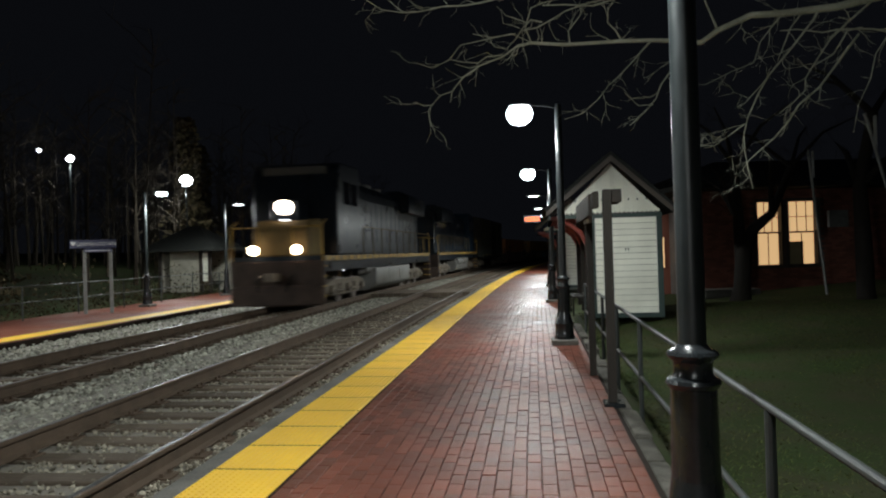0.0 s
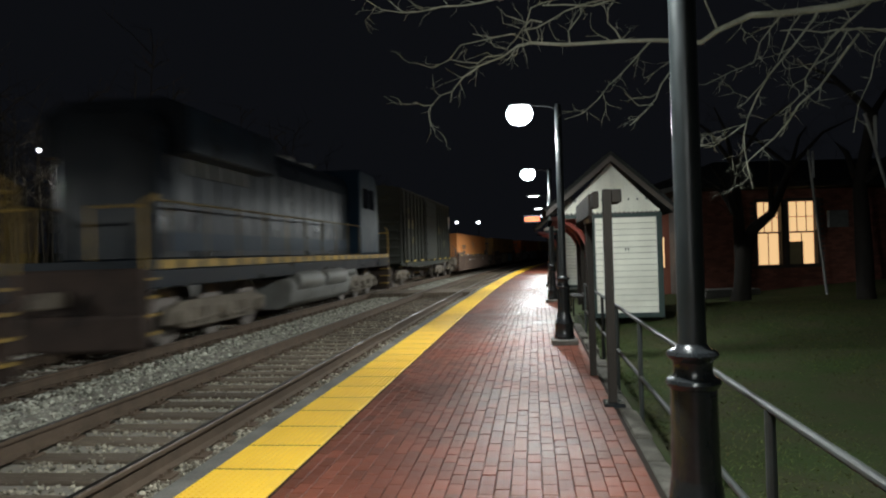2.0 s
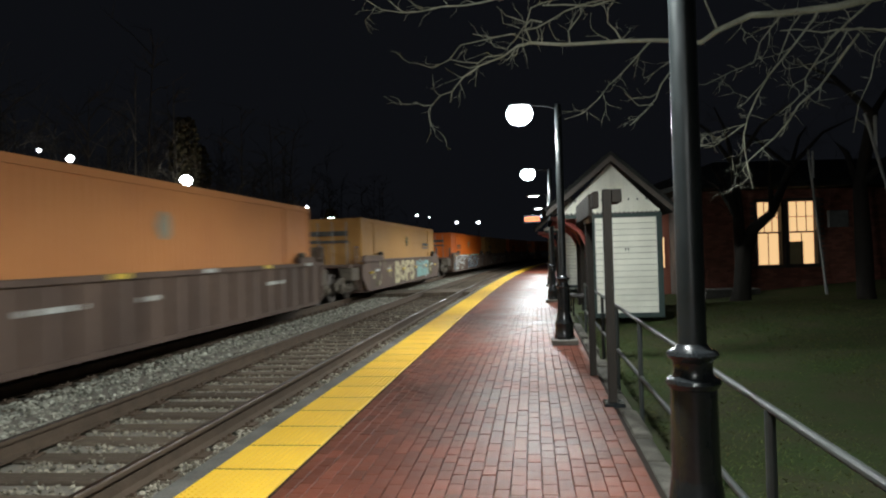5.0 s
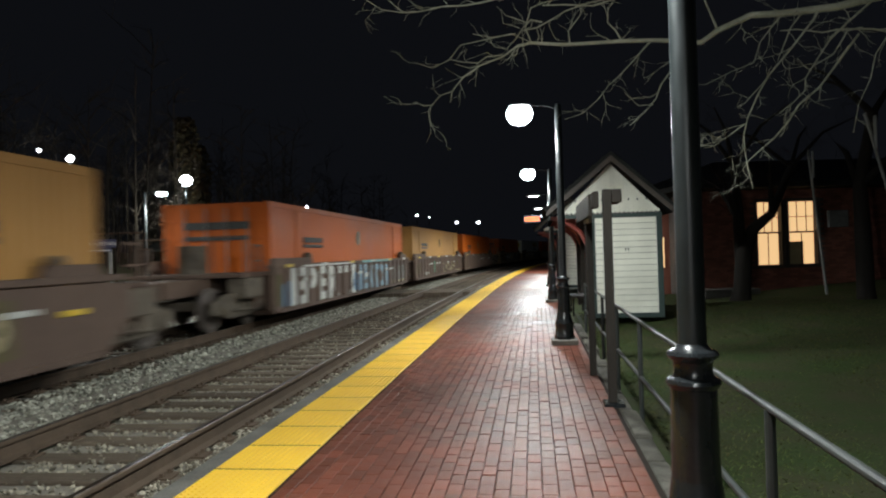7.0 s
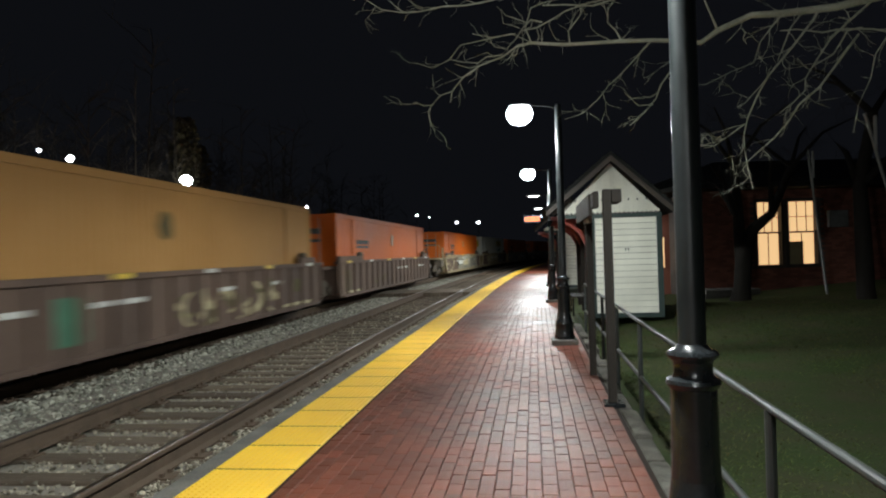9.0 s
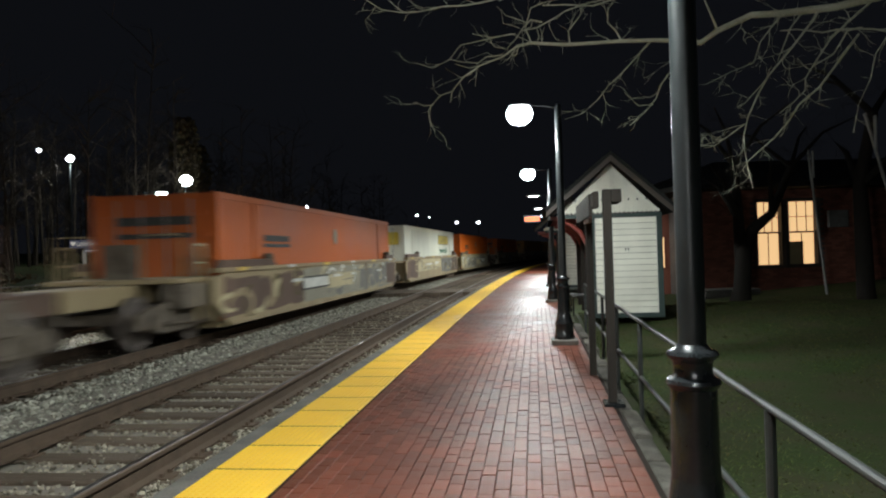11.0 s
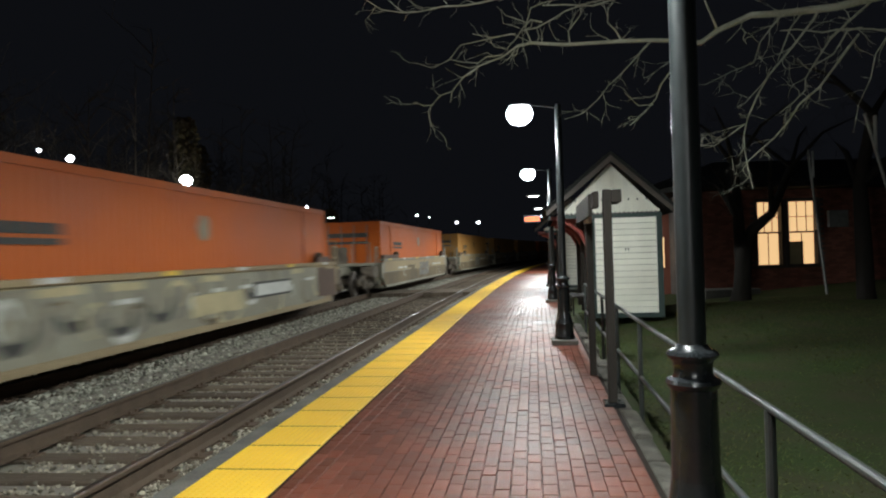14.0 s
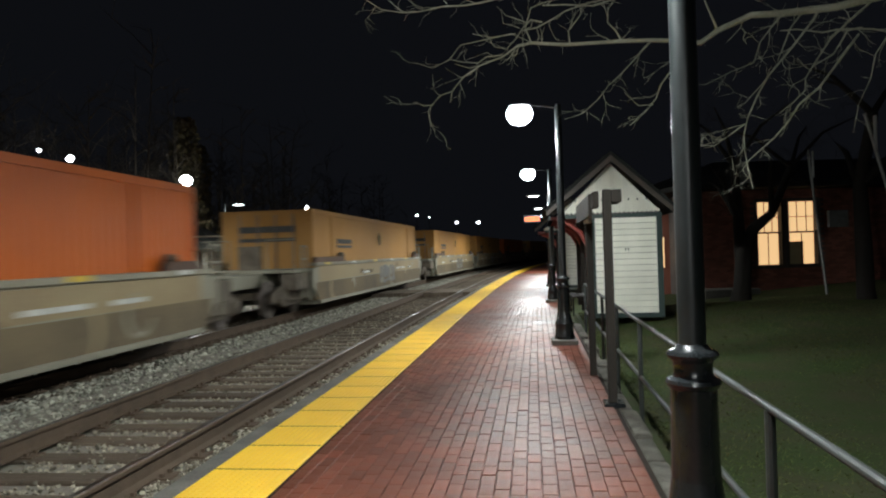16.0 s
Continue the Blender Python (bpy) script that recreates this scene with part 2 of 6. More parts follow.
# ---------- mesh helpers ----------
class Geo:
    def __init__(self):
        self.v, self.f = [], []

    def add(self, vs, fs):
        n = len(self.v)
        self.v += [tuple(p) for p in vs]
        self.f += [tuple(i + n for i in f) for f in fs]
        return self

    def box(self, x0, y0, z0, x1, y1, z1, m=None):
        vs = [Vector((x, y, z)) for z in (z0, z1) for y in (y0, y1) for x in (x0, x1)]
        if m:
            vs = [m @ p for p in vs]
        return self.add(vs, [(0, 2, 3, 1), (4, 5, 7, 6), (0, 1, 5, 4), (2, 6, 7, 3), (0, 4, 6, 2), (1, 3, 7, 5)])

    def block(self, x0, y0, z0, x1, y1, z1, c):
        """A box with its upper edges chamfered by c, open below."""
        vs = [(x0, y0, z0), (x1, y0, z0), (x1, y1, z0), (x0, y1, z0), (x0, y0, z1 - c), (x1, y0, z1 - c), (x1, y1, z1 - c), (x0, y1, z1 - c),
              (x0 + c, y0 + c, z1), (x1 - c, y0 + c, z1), (x1 - c, y1 - c, z1), (x0 + c, y1 - c, z1)]
        return self.add(vs, [(0, 1, 5, 4), (1, 2, 6, 5), (2, 3, 7, 6), (3, 0, 4, 7), (4, 5, 9, 8), (5, 6, 10, 9), (6, 7, 11, 10), (7, 4, 8, 11), (8, 9, 10, 11)])

    def tube(self, pts, radii, n=8, caps=True):
        pts = [Vector(p) for p in pts]
        rings = []
        side = None
        for i, p in enumerate(pts):
            d = (pts[min(i + 1, len(pts) - 1)] - pts[max(i - 1, 0)]).normalized()
            if side is None:
                side = d.orthogonal().normalized()
            side = (side - d * side.dot(d)).normalized()
            up = d.cross(side)
            r = radii[i] if hasattr(radii, "__len__") else radii
            rings.append([p + (side * math.cos(2 * math.pi * j / n) + up * math.sin(2 * math.pi * j / n)) * r for j in range(n)])
        vs = [q for r in rings for q in r]
        fs = [(i * n + j, i * n + (j + 1) % n, (i + 1) * n + (j + 1) % n, (i + 1) * n + j) for i in range(len(pts) - 1) for j in range(n)]
        if caps:
            fs += [tuple(range(n))[::-1], tuple((len(pts) - 1) * n + j for j in range(n))]
        return self.add(vs, fs)

    def lathe(self, profile, n=24, m=None):
        """profile: (radius, z) from the bottom up."""
        vs = [Vector((r * math.cos(2 * math.pi * j / n), r * math.sin(2 * math.pi * j / n), z)) for r, z in profile for j in range(n)]
        if m:
            vs = [m @ p for p in vs]
        k = len(profile)
        fs = [(i * n + j, i * n + (j + 1) % n, (i + 1) * n + (j + 1) % n, (i + 1) * n + j) for i in range(k - 1) for j in range(n)]
        fs += [tuple(range(n))[::-1], tuple((k - 1) * n + j for j in range(n))]
        return self.add(vs, fs)

    def prism(self, poly, axis, lo, hi, m=None):
        """A flat outline drawn out along an axis: 'x' takes (y, z), 'y' takes (x, z), 'z' takes (x, y)."""
        def put(p, h):
            return Vector({"x": (h, p[0], p[1]), "y": (p[0], h, p[1]), "z": (p[0], p[1], h)}[axis])
        vs = [put(p, h) for h in (lo, hi) for p in poly]
        if m:
            vs = [m @ p for p in vs]
        n = len(poly)
        return self.add(vs, [tuple(range(n)), tuple(range(2 * n - 1, n - 1, -1))] + [(i, i + n, (i + 1) % n + n, (i + 1) % n) for i in range(n)])

    def sweep(self, line, profile, s_list, closed=True):
        """profile: (offset, z) drawn along a Line."""
        n = len(profile)
        vs = []
        for s in s_list:
            x, y, a = line.at(s)
            ca, sa = math.cos(a), math.sin(a)
            vs += [(x + o * ca, y - o * sa, z) for o, z in profile]
        fs = []
        for i in range(len(s_list) - 1):
            for j in range(n if closed else n - 1):
                k = (j + 1) % n
                fs.append((i * n + j, i * n + k, (i + 1) * n + k, (i + 1) * n + j))
        if closed:
            fs += [tuple(range(n)), tuple((len(s_list) - 1) * n + j for j in range(n))[::-1]]
        return self.add(vs, fs)

    def mesh(self, name, mat, bevel=0.0, smooth=35.0):
        me = bpy.data.meshes.new(name)
        me.from_pydata(self.v, [], self.f)
        if len(self.v) < 6000:
            bm = bmesh.new()
            bm.from_mesh(me)
            bmesh.ops.recalc_face_normals(bm, faces=bm.faces)
            if bevel:
                es = [e for e in bm.edges if len(e.link_faces) == 2 and e.calc_face_angle(0) > 0.6]
                bmesh.ops.bevel(bm, geom=es, offset=bevel, segments=1, affect="EDGES", clamp_overlap=True)
            bm.to_mesh(me)
            bm.free()
        if smooth:
            me.shade_smooth()
            me.set_sharp_from_angle(angle=radians(smooth))
        me.materials.append(M[mat])
        return me


def part(name, geo, mat, parent, label="", bevel=0.0, smooth=35.0):
    ob = new(name, geo.mesh(name, mat, bevel, smooth))
    ob.parent = parent
    return tagged(ob, label) if label else ob


def thing(name, label, category, m=None, group="", kind=""):
    ob = tagged(new(name), label, category, group, kind)
    if m:
        ob.matrix_world = m
    return ob


def solid(name, geo, mat, label, category, m=None, group="", kind="", bevel=0.0, smooth=35.0):
    ob = tagged(new(name, geo.mesh(name, mat, bevel, smooth)), label, category, group, kind)
    if m:
        ob.matrix_world = m
    return ob


def again(name, mesh, parent, m):
    """One more piece on shared mesh data."""
    ob = new(name, mesh)
    ob.parent = parent
    ob.matrix_basis = m
    return ob


def span(lo, hi, step):
    return list(np.arange(lo, hi, step)) + [hi]


def word(text, size, mat, parent, m, name="lettering", depth=0.004, align="CENTER"):
    """Letters in the built-in font, made into a mesh."""
    c = bpy.data.curves.new(name, "FONT")
    c.body, c.size, c.extrude, c.align_x = text, size, depth, align
    tmp = new("letters", c)
    me = bpy.data.meshes.new_from_object(tmp.evaluated_get(bpy.context.evaluated_depsgraph_get()))
    bpy.data.objects.remove(tmp)
    me.materials.clear()
    me.materials.append(M[mat])
    ob = new(name, me)
    ob.parent = parent
    ob.matrix_basis = m
    return ob


# ---------- ground ----------
def lawn_height(s, off):
    """The lawn lies a little under the platform and rises gently away from it."""
    h = -0.22 + 0.10 * min(1.0, max(0.0, (off - 3.4) / 3.0))
    h += 0.07 * math.sin(0.31 * s + 0.5 * off) * min(1.0, max(0.0, (off - 3.5) / 2.0))
    bank = min(1.0, max(0.0, (off - 4.2) / 5.0)) * min(1.0, max(0.0, (s - 5.0) / 11.0))
    return h + 0.25 * min(1.0, max(0.0, (off - 8.0) / 8.0)) + 0.27 * bank * bank * (3 - 2 * bank)


def build_ground():
    g = Geo()
    offs = [-2500, -600, -150, -60, -30, -20, -14, -12.8, -12.2, 3.3, 3.36, 3.6, 4, 4.5, 5, 6, 7, 8, 9, 10, 12, 15, 20, 30, 60, 150, 600, 2500]
    ss = [-190, -60, -20, -5] + list(np.arange(-2, 40, 1.0)) + [45, 50, 60, 75, 95]
    rows = []
    for s in ss:
        x, y, a = EDGE.at(s)
        a = EDGE.at(5.0)[2] if s < 40 else a
        for o in offs:
            if o > 3.3:
                z = lawn_height(s, o) if o < 40 else 0.05
            elif o > -12.3:
                z = -0.32
            else:
                z = -0.1 + min(3.0, max(0.0, (-o - 16) * 0.09))
            rows.append((x + o * math.cos(a), y - o * math.sin(a), z))
    n = len(offs)
    fs = [(i * n + j, i * n + j + 1, (i + 1) * n + j + 1, (i + 1) * n + j) for i in range(len(ss) - 1) for j in range(n - 1)]
    g.add(rows, fs)
    # the land beyond
    k = len(g.v)
    last = rows[-n:]
    g.add([(p[0] * 1.0 + (0 if abs(p[0]) < 400 else 0), 2500.0, 0.0) for p in last] + last,
          [(n + j, n + j + 1, j + 1, j) for j in range(n - 1)])
    solid("ground", g, "grass", "dark night lawn and earth", "ground", kind="structure")
    rng = random.Random(3)
    b = Geo()
    for _ in range(60000):
        o = 3.45 + 9.5 * rng.random() ** 1.5
        s = 1.5 + 19 * rng.random() ** 1.1
        x, y, a = EDGE.at(s, o)
        z = lawn_height(s, o)
        t, h, w = rng.random() * 6.28, 0.008 + 0.022 * rng.random(), 0.005 + 0.006 * rng.random()
        lx, ly = (rng.random() - 0.5) * 0.12, (rng.random() - 0.5) * 0.12
        b.add([(x - w * math.cos(t), y - w * math.sin(t), z - 0.005), (x + w * math.cos(t), y + w * math.sin(t), z - 0.005), (x + lx, y + ly, z + h)], [(0, 1, 2)])
    solid("grass", b, "blade", "short mown grass of the lawn", "grass", kind="stuff", smooth=0)


build_ground()


# ---------- platforms ----------
def build_platforms():
    ss = span(-12, 96, 1.0)
    near = solid("platform", Geo().sweep(EDGE, [(-0.16, -0.4), (-0.16, -0.002), (-0.13, 0.0), (0.0, 0.0), (0.004, -0.012), (3.11, -0.012), (3.11, -0.4)], ss), "joint",
                 "brick station platform with a concrete edge", "platform", kind="structure")
    part("platform_edge", Geo().sweep(EDGE, [(-0.17, -0.36), (-0.17, -0.01), (-0.16, 0.004), (-0.004, 0.004), (-0.004, -0.3)], ss), "concrete", near)
    rng = random.Random(9)
    s = -2.0
    while s < 15:
        n, d, h = rng.uniform(0.45, 1.0), rng.uniform(-0.03, 0.03), rng.uniform(-0.05, 0.01)
        part("kerb_stone", Geo().sweep(EDGE, [(3.125 + d, -0.4), (3.125 + d, 0.005 + h), (3.14 + d, 0.02 + h), (3.255 + d, 0.018 + h), (3.275 + d, h), (3.275 + d, -0.4)], [s, s + n * 0.5, s + n - 0.03]), "kerb", near, bevel=0.016)
        s += n
    # far side
    far = solid("platform_far", Geo().sweep(EDGE, [(FAR_EDGE + 0.05, -0.36), (FAR_EDGE + 0.05, -0.02), (FAR_EDGE + 0.03, 0.0), (-12.2, 0.0), (-12.2, -0.4)], ss), "brick_paver_far",
                "brick platform across the tracks", "platform", kind="structure")
    part("platform_edge", Geo().sweep(EDGE, [(FAR_EDGE + 0.06, -0.3), (FAR_EDGE + 0.06, -0.03), (FAR_EDGE + 0.055, -0.03), (FAR_EDGE + 0.055, -0.3)], ss), "joint", far)
    part("yellow_strip", Geo().sweep(EDGE, [(FAR_EDGE - 0.01, 0.001), (FAR_EDGE - 0.01, 0.008), (FAR_EDGE - 0.60, 0.008), (FAR_EDGE - 0.60, 0.001)], ss), "yellow", far, "yellow edge strip")
    return near


PLATFORM = build_platforms()


def build_tactile(near):
    """Yellow tactile tiles, each with rows of small domes."""
    def tile(domes):
        g = Geo().block(0.0, 0.0, 0.0, 0.605, 0.624, 0.012, 0.006)
        if domes:
            for i in range(12):
                for j in range(12):
                    cx, cy, r = 0.03 + i * 0.0497, 0.03 + j * 0.052, 0.0125
                    g.add([(cx - r, cy - r, 0.012), (cx + r, cy - r, 0.012), (cx + r, cy + r, 0.012), (cx - r, cy + r, 0.012),
                           (cx - r / 2, cy - r / 2, 0.017), (cx + r / 2, cy - r / 2, 0.017), (cx + r / 2, cy + r / 2, 0.017), (cx - r / 2, cy + r / 2, 0.017)],
                          [(0, 1, 5, 4), (1, 2, 6, 5), (2, 3, 7, 6), (3, 0, 4, 7), (4, 5, 6, 7)])
        return g.mesh("tactile_tile", "yellow", smooth=0)
    fine, plain = tile(True), tile(False)
    seal = Geo().box(0.0, 0.0, -0.01, 0.60, 0.015, 0.0128).mesh("joint_sealant", "sealant", smooth=0)
    for i in range(-6, 130):
        s = 0.18 + i * 0.64
        again("tactile_tile", fine if 2 < s < 18 else plain, near, on_edge(s, 0.002, 0.0))
        if 2 < s < 40:
            again("joint_sealant", seal, near, on_edge(s - 0.016, 0.004, 0.0))


def build_bricks(near):
    rng = random.Random(7)
    w, l = 0.1018, 0.2015
    mesh = Geo().block(-0.0488, -0.0992, -0.03, 0.0488, 0.0992, 0.0, 0.0035).mesh("brick", "brick_paver", smooth=0)
    rest = Geo()
    cols = int(2.49 / w)
    count = 0
    for c in range(cols):
        o = 0.625 + (c + 0.5) * w
        shift = (c % 2) * l / 2 + rng.uniform(-0.02, 0.02)
        for r in range(-60, 260):
            s = r * l + shift
            if s < -10 or s > 44:
                continue
            dz = rng.uniform(-0.002, 0.002)
            m = on_edge(s, o + rng.uniform(-0.002, 0.002), dz, rng.uniform(-0.7, 0.7)) @ pose(0, 0, 0, rng.uniform(-0.5, 0.5), rng.uniform(-0.7, 0.7), 0)
            if 3.62 < s < 5.65 and 0 < 300 - count:
                again("brick", mesh, near, m)
                count += 1
            else:
                x0, y0, z0 = 0.0488, 0.0992, 0.0035
                vs = [m @ Vector(p) for p in ((-x0, -y0, -0.02), (x0, -y0, -0.02), (x0, y0, -0.02), (-x0, y0, -0.02), (-x0, -y0, -z0), (x0, -y0, -z0), (x0, y0, -z0), (-x0, y0, -z0),
                                              (-x0 + z0, -y0 + z0, 0), (x0 - z0, -y0 + z0, 0), (x0 - z0, y0 - z0, 0), (-x0 + z0, y0 - z0, 0))]
                rest.add(vs, [(0, 1, 5, 4), (1, 2, 6, 5), (2, 3, 7, 6), (3, 0, 4, 7), (4, 5, 9, 8), (5, 6, 10, 9), (6, 7, 11, 10), (7, 4, 8, 11), (8, 9, 10, 11)])
    tagged(part("bricks", rest, "brick_paver_far", near, smooth=0), "red brick pavers", kind="stuff")
    part("paving", Geo().sweep(EDGE, [(0.62, -0.004), (3.06, -0.004)], span(44.1, 96, 1.0), closed=False), "brick_paver_far", near)


# ---------- tracks ----------
RAIL = [(-0.07, -0.172), (-0.07, -0.160), (-0.012, -0.145), (-0.010, -0.045), (-0.036, -0.035), (-0.036, -0.008), (-0.028, -0.001),
        (0.028, -0.001), (0.036, -0.008), (0.036, -0.035), (0.010, -0.045), (0.012, -0.145), (0.07, -0.160), (0.07, -0.172)]


def build_track(line, name, rng):
    ss = span(-15, 130, 1.0)
    tr = thing(name, "railway track on wooden ties", "railway track", kind="structure")
    for side in (-0.7525, 0.7525):
        r = part("rail", Geo().sweep(line, [(side + o, RAIL_Z + z) for o, z in RAIL], ss), "rail_side", tr, "rusty steel rail")
        part("rail_head", Geo().sweep(line, [(side - 0.028, RAIL_Z - 0.003), (side - 0.024, RAIL_Z + 0.002), (side + 0.024, RAIL_Z + 0.002), (side + 0.028, RAIL_Z - 0.003)], ss), "rail_top", r, "polished running surface")
    tie = Geo().block(-1.3, -0.115, -0.1, 1.3, 0.115, 0.0, 0.012).mesh("tie", "tie")
    plate = Geo()
    for sgn in (-1, 1):
        plate.box(sgn * 0.7525 - 0.18, -0.09, 0.0, sgn * 0.7525 + 0.18, 0.09, 0.016)
        for a in (-0.11, 0.11):
            for b in (-0.06, 0.06):
                plate.box(sgn * 0.7525 + a - 0.015, b - 0.015, 0.015, sgn * 0.7525 + a + 0.015, b + 0.015, 0.045)
    plate = plate.mesh("tie_plate", "rail_side", smooth=0)
    s = -14.0
    while s < 60:
        x, y, a = line.at(s)
        t = again("tie", tie, tr, pose(x, y, RAIL_Z - 0.182, 0, rng.uniform(-0.4, 0.4), -math.degrees(a) + rng.uniform(-1.2, 1.2)))
        if s < 30:
            again("tie_plate", plate, t, pose(0, 0, 0))
        s += 0.53 + rng.uniform(-0.03, 0.03)


def stones(name, mat, label, zones, seed, big=1.0):
    """Loose broken stone; zones: (offset from, to, s from, s to, count, height)."""
    rng = random.Random(seed)
    base = [Vector(p).normalized() for p in ((1, 1, 1), (-1, -1, 1), (-1, 1, -1), (1, -1, -1), (0.2, 0, 1.2), (0, -1.3, 0.1), (1.2, 0.1, 0), (-1.1, 0.2, 0.1))]
    faces = [(0, 4, 7), (4, 1, 7), (1, 5, 4), (5, 6, 4), (6, 0, 4), (0, 2, 7), (2, 1, 7), (0, 6, 2), (6, 3, 2), (5, 3, 6), (1, 3, 5), (1, 2, 3)]
    g = Geo()
    for o0, o1, s0, s1, count, h in zones:
        for _ in range(count):
            s = s0 + (s1 - s0) * rng.random() ** 1.8
            x, y, a = EDGE.at(s, rng.uniform(o0, o1))
            r = big * rng.uniform(0.016, 0.036) * (1.0 + 0.4 * rng.random())
            q = Euler((rng.random() * 6, rng.random() * 6, rng.random() * 6)).to_matrix()
            z = h + rng.uniform(-0.015, 0.02)
            g.add([(x + (q @ p).x * r, y + (q @ p).y * r, z + (q @ p).z * r * 0.8) for p in base], faces)
    return solid(name, g, mat, label, "ballast", kind="stuff", smooth=0)


def build_tracks():
    rng = random.Random(11)
    # bed: ballast sheet with a shallow trough at each track
    prof = [(FAR_EDGE + 0.05, -0.17), (-7.6, -0.12), (-6.2, -0.135), (-5.6, -0.145), (-4.0, -0.145), (-3.4, -0.11), (-3.0, -0.08), (-2.6, -0.10), (-2.1, -0.135), (-0.55, -0.135), (-0.165, -0.12)]
    bed = Geo().sweep(EDGE, prof, span(-15, 130, 1.0), closed=False)
    solid("ballast_bed", bed, "ballast", "grey stone ballast bed under the tracks", "ballast", kind="structure")
    build_track(T1, "track_1", rng)
    build_track(T2, "track_2", rng)
    stones("ballast_stones", "stone", "pale grey broken ballast stone between the tracks",
           [(-3.75, -2.25, -8, 2.5, 2500, -0.10), (-3.75, -2.25, 2.5, 45, 15000, -0.10), (FAR_EDGE + 0.15, -5.75, 8, 45, 7000, -0.12), (-5.45, -4.2, 8, 40, 2600, -0.135)], 5)
    stones("fouled_stones", "dirty_stone", "brown dirty ballast inside the nearer track",
           [(-1.98, -0.64, -8, 1.5, 1500, -0.13), (-1.98, -0.64, 1.5, 35, 11000, -0.13), (-0.50, -0.19, 1.5, 35, 6000, -0.115), (-2.4, -2.14, 1.5, 35, 2500, -0.125)], 6, 0.62)


build_tracks()


def build_crossing():
    """Timber crossing laid level with the rails between the platforms."""
    c = thing("track_crossing", "dark timber walkway laid across the tracks", "crossing", kind="structure")
    for o0, o1 in ((-8.1, -5.7), (-5.45, -4.22), (-3.95, -2.2), (-1.95, -0.68), (-0.46, -0.18)):
        n = max(1, int((o1 - o0) / 0.26))
        for i in range(n):
            w = (o1 - o0) / n
            part("plank", Geo().sweep(EDGE, [(o0 + i * w + 0.01, -0.1), (o0 + i * w + 0.01, 0.055), (o0 + (i + 1) * w - 0.01, 0.055), (o0 + (i + 1) * w - 0.01, -0.1)], span(27.0, 29.6, 0.65)), "tie", c)


build_crossing()
# ---------- platform lamps ----------
# The round lens is swollen, its shape standing in for the lamp's glare.
LENS = {"round": [(0.05, 3.575), (0.11, 3.59), (0.17, 3.635), (0.205, 3.695), (0.215, 3.75), (0.205, 3.80), (0.17, 3.868)],
        "shallow": [(0.05, 3.715), (0.13, 3.725), (0.18, 3.76), (0.19, 3.80), (0.17, 3.842)],
        "recessed": [(0.06, 3.80), (0.2, 3.802), (0.21, 3.808)]}
HOOD = {"round": [(0.19, 3.87), (0.188, 3.882), (0.12, 3.91), (0.04, 3.92)],
        "shallow": [(0.22, 3.844), (0.222, 3.855), (0.16, 3.89), (0.05, 3.91)],
        "recessed": [(0.285, 3.81), (0.29, 3.85), (0.22, 3.89), (0.12, 3.91), (0.05, 3.92)]}


def lamp_post(m, label, reach=-1, head="round"):
    """Cast post with a flared base and a collar, and a flat lamp head on a short arm towards the track."""
    t = thing("platform_lamp", label, "street lamp", m, "platform lamps")
    part("footing", Geo().box(-0.21, -0.21, -0.3, 0.21, 0.21, 0.083), "concrete", t, "concrete footing", bevel=0.012)
    part("base", Geo().lathe([(0.165, 0.085), (0.165, 0.13), (0.15, 0.15), (0.145, 0.30), (0.152, 0.32), (0.152, 0.345), (0.135, 0.37), (0.118, 0.42), (0.105, 0.52)], 24), "black_paint", t, "black cast iron base")
    flutes = Geo()
    n = 16
    prof = [(0.105, 0.5), (0.102, 0.62), (0.098, 0.94)]
    ring = []
    for r, z in prof:
        for j in range(2 * n):
            rr = r * (1.0 if j % 2 else 0.965)
            ring.append((rr * math.cos(math.pi * j / n), rr * math.sin(math.pi * j / n), z))
    flutes.add(ring, [(i * 2 * n + j, i * 2 * n + (j + 1) % (2 * n), (i + 1) * 2 * n + (j + 1) % (2 * n), (i + 1) * 2 * n + j) for i in range(2) for j in range(2 * n)])
    part("fluted_shaft", flutes, "black_paint", t)
    part("collar", Geo().lathe([(0.098, 0.905), (0.108, 0.915), (0.118, 0.932), (0.114, 0.948), (0.090, 0.958), (0.083, 0.975), (0.083, 1.015), (0.089, 1.03), (0.106, 1.042), (0.112, 1.055), (0.104, 1.07), (0.076, 1.082), (0.062, 1.10)], 32), "black_paint", t)
    part("pole", Geo().lathe([(0.060, 1.06), (0.058, 2.6), (0.052, 3.84), (0.045, 3.87), (0.02, 3.89)], 20), "pole_paint", t, "slim dark round pole")
    part("arm", Geo().tube([(0, 0, 3.80), (reach * 0.18, 0, 3.86), (reach * 0.42, 0, 3.88)], 0.014, 8), "black_paint", t)
    part("lamp_head", Geo().lathe(HOOD[head], 24, pose(reach * 0.62, 0, 0)), "pole_paint", t)
    part("lens", Geo().lathe(LENS[head], 24, pose(reach * 0.62, 0, 0)), "lamp_glass", t, "glaring white lamp lens")
    return t


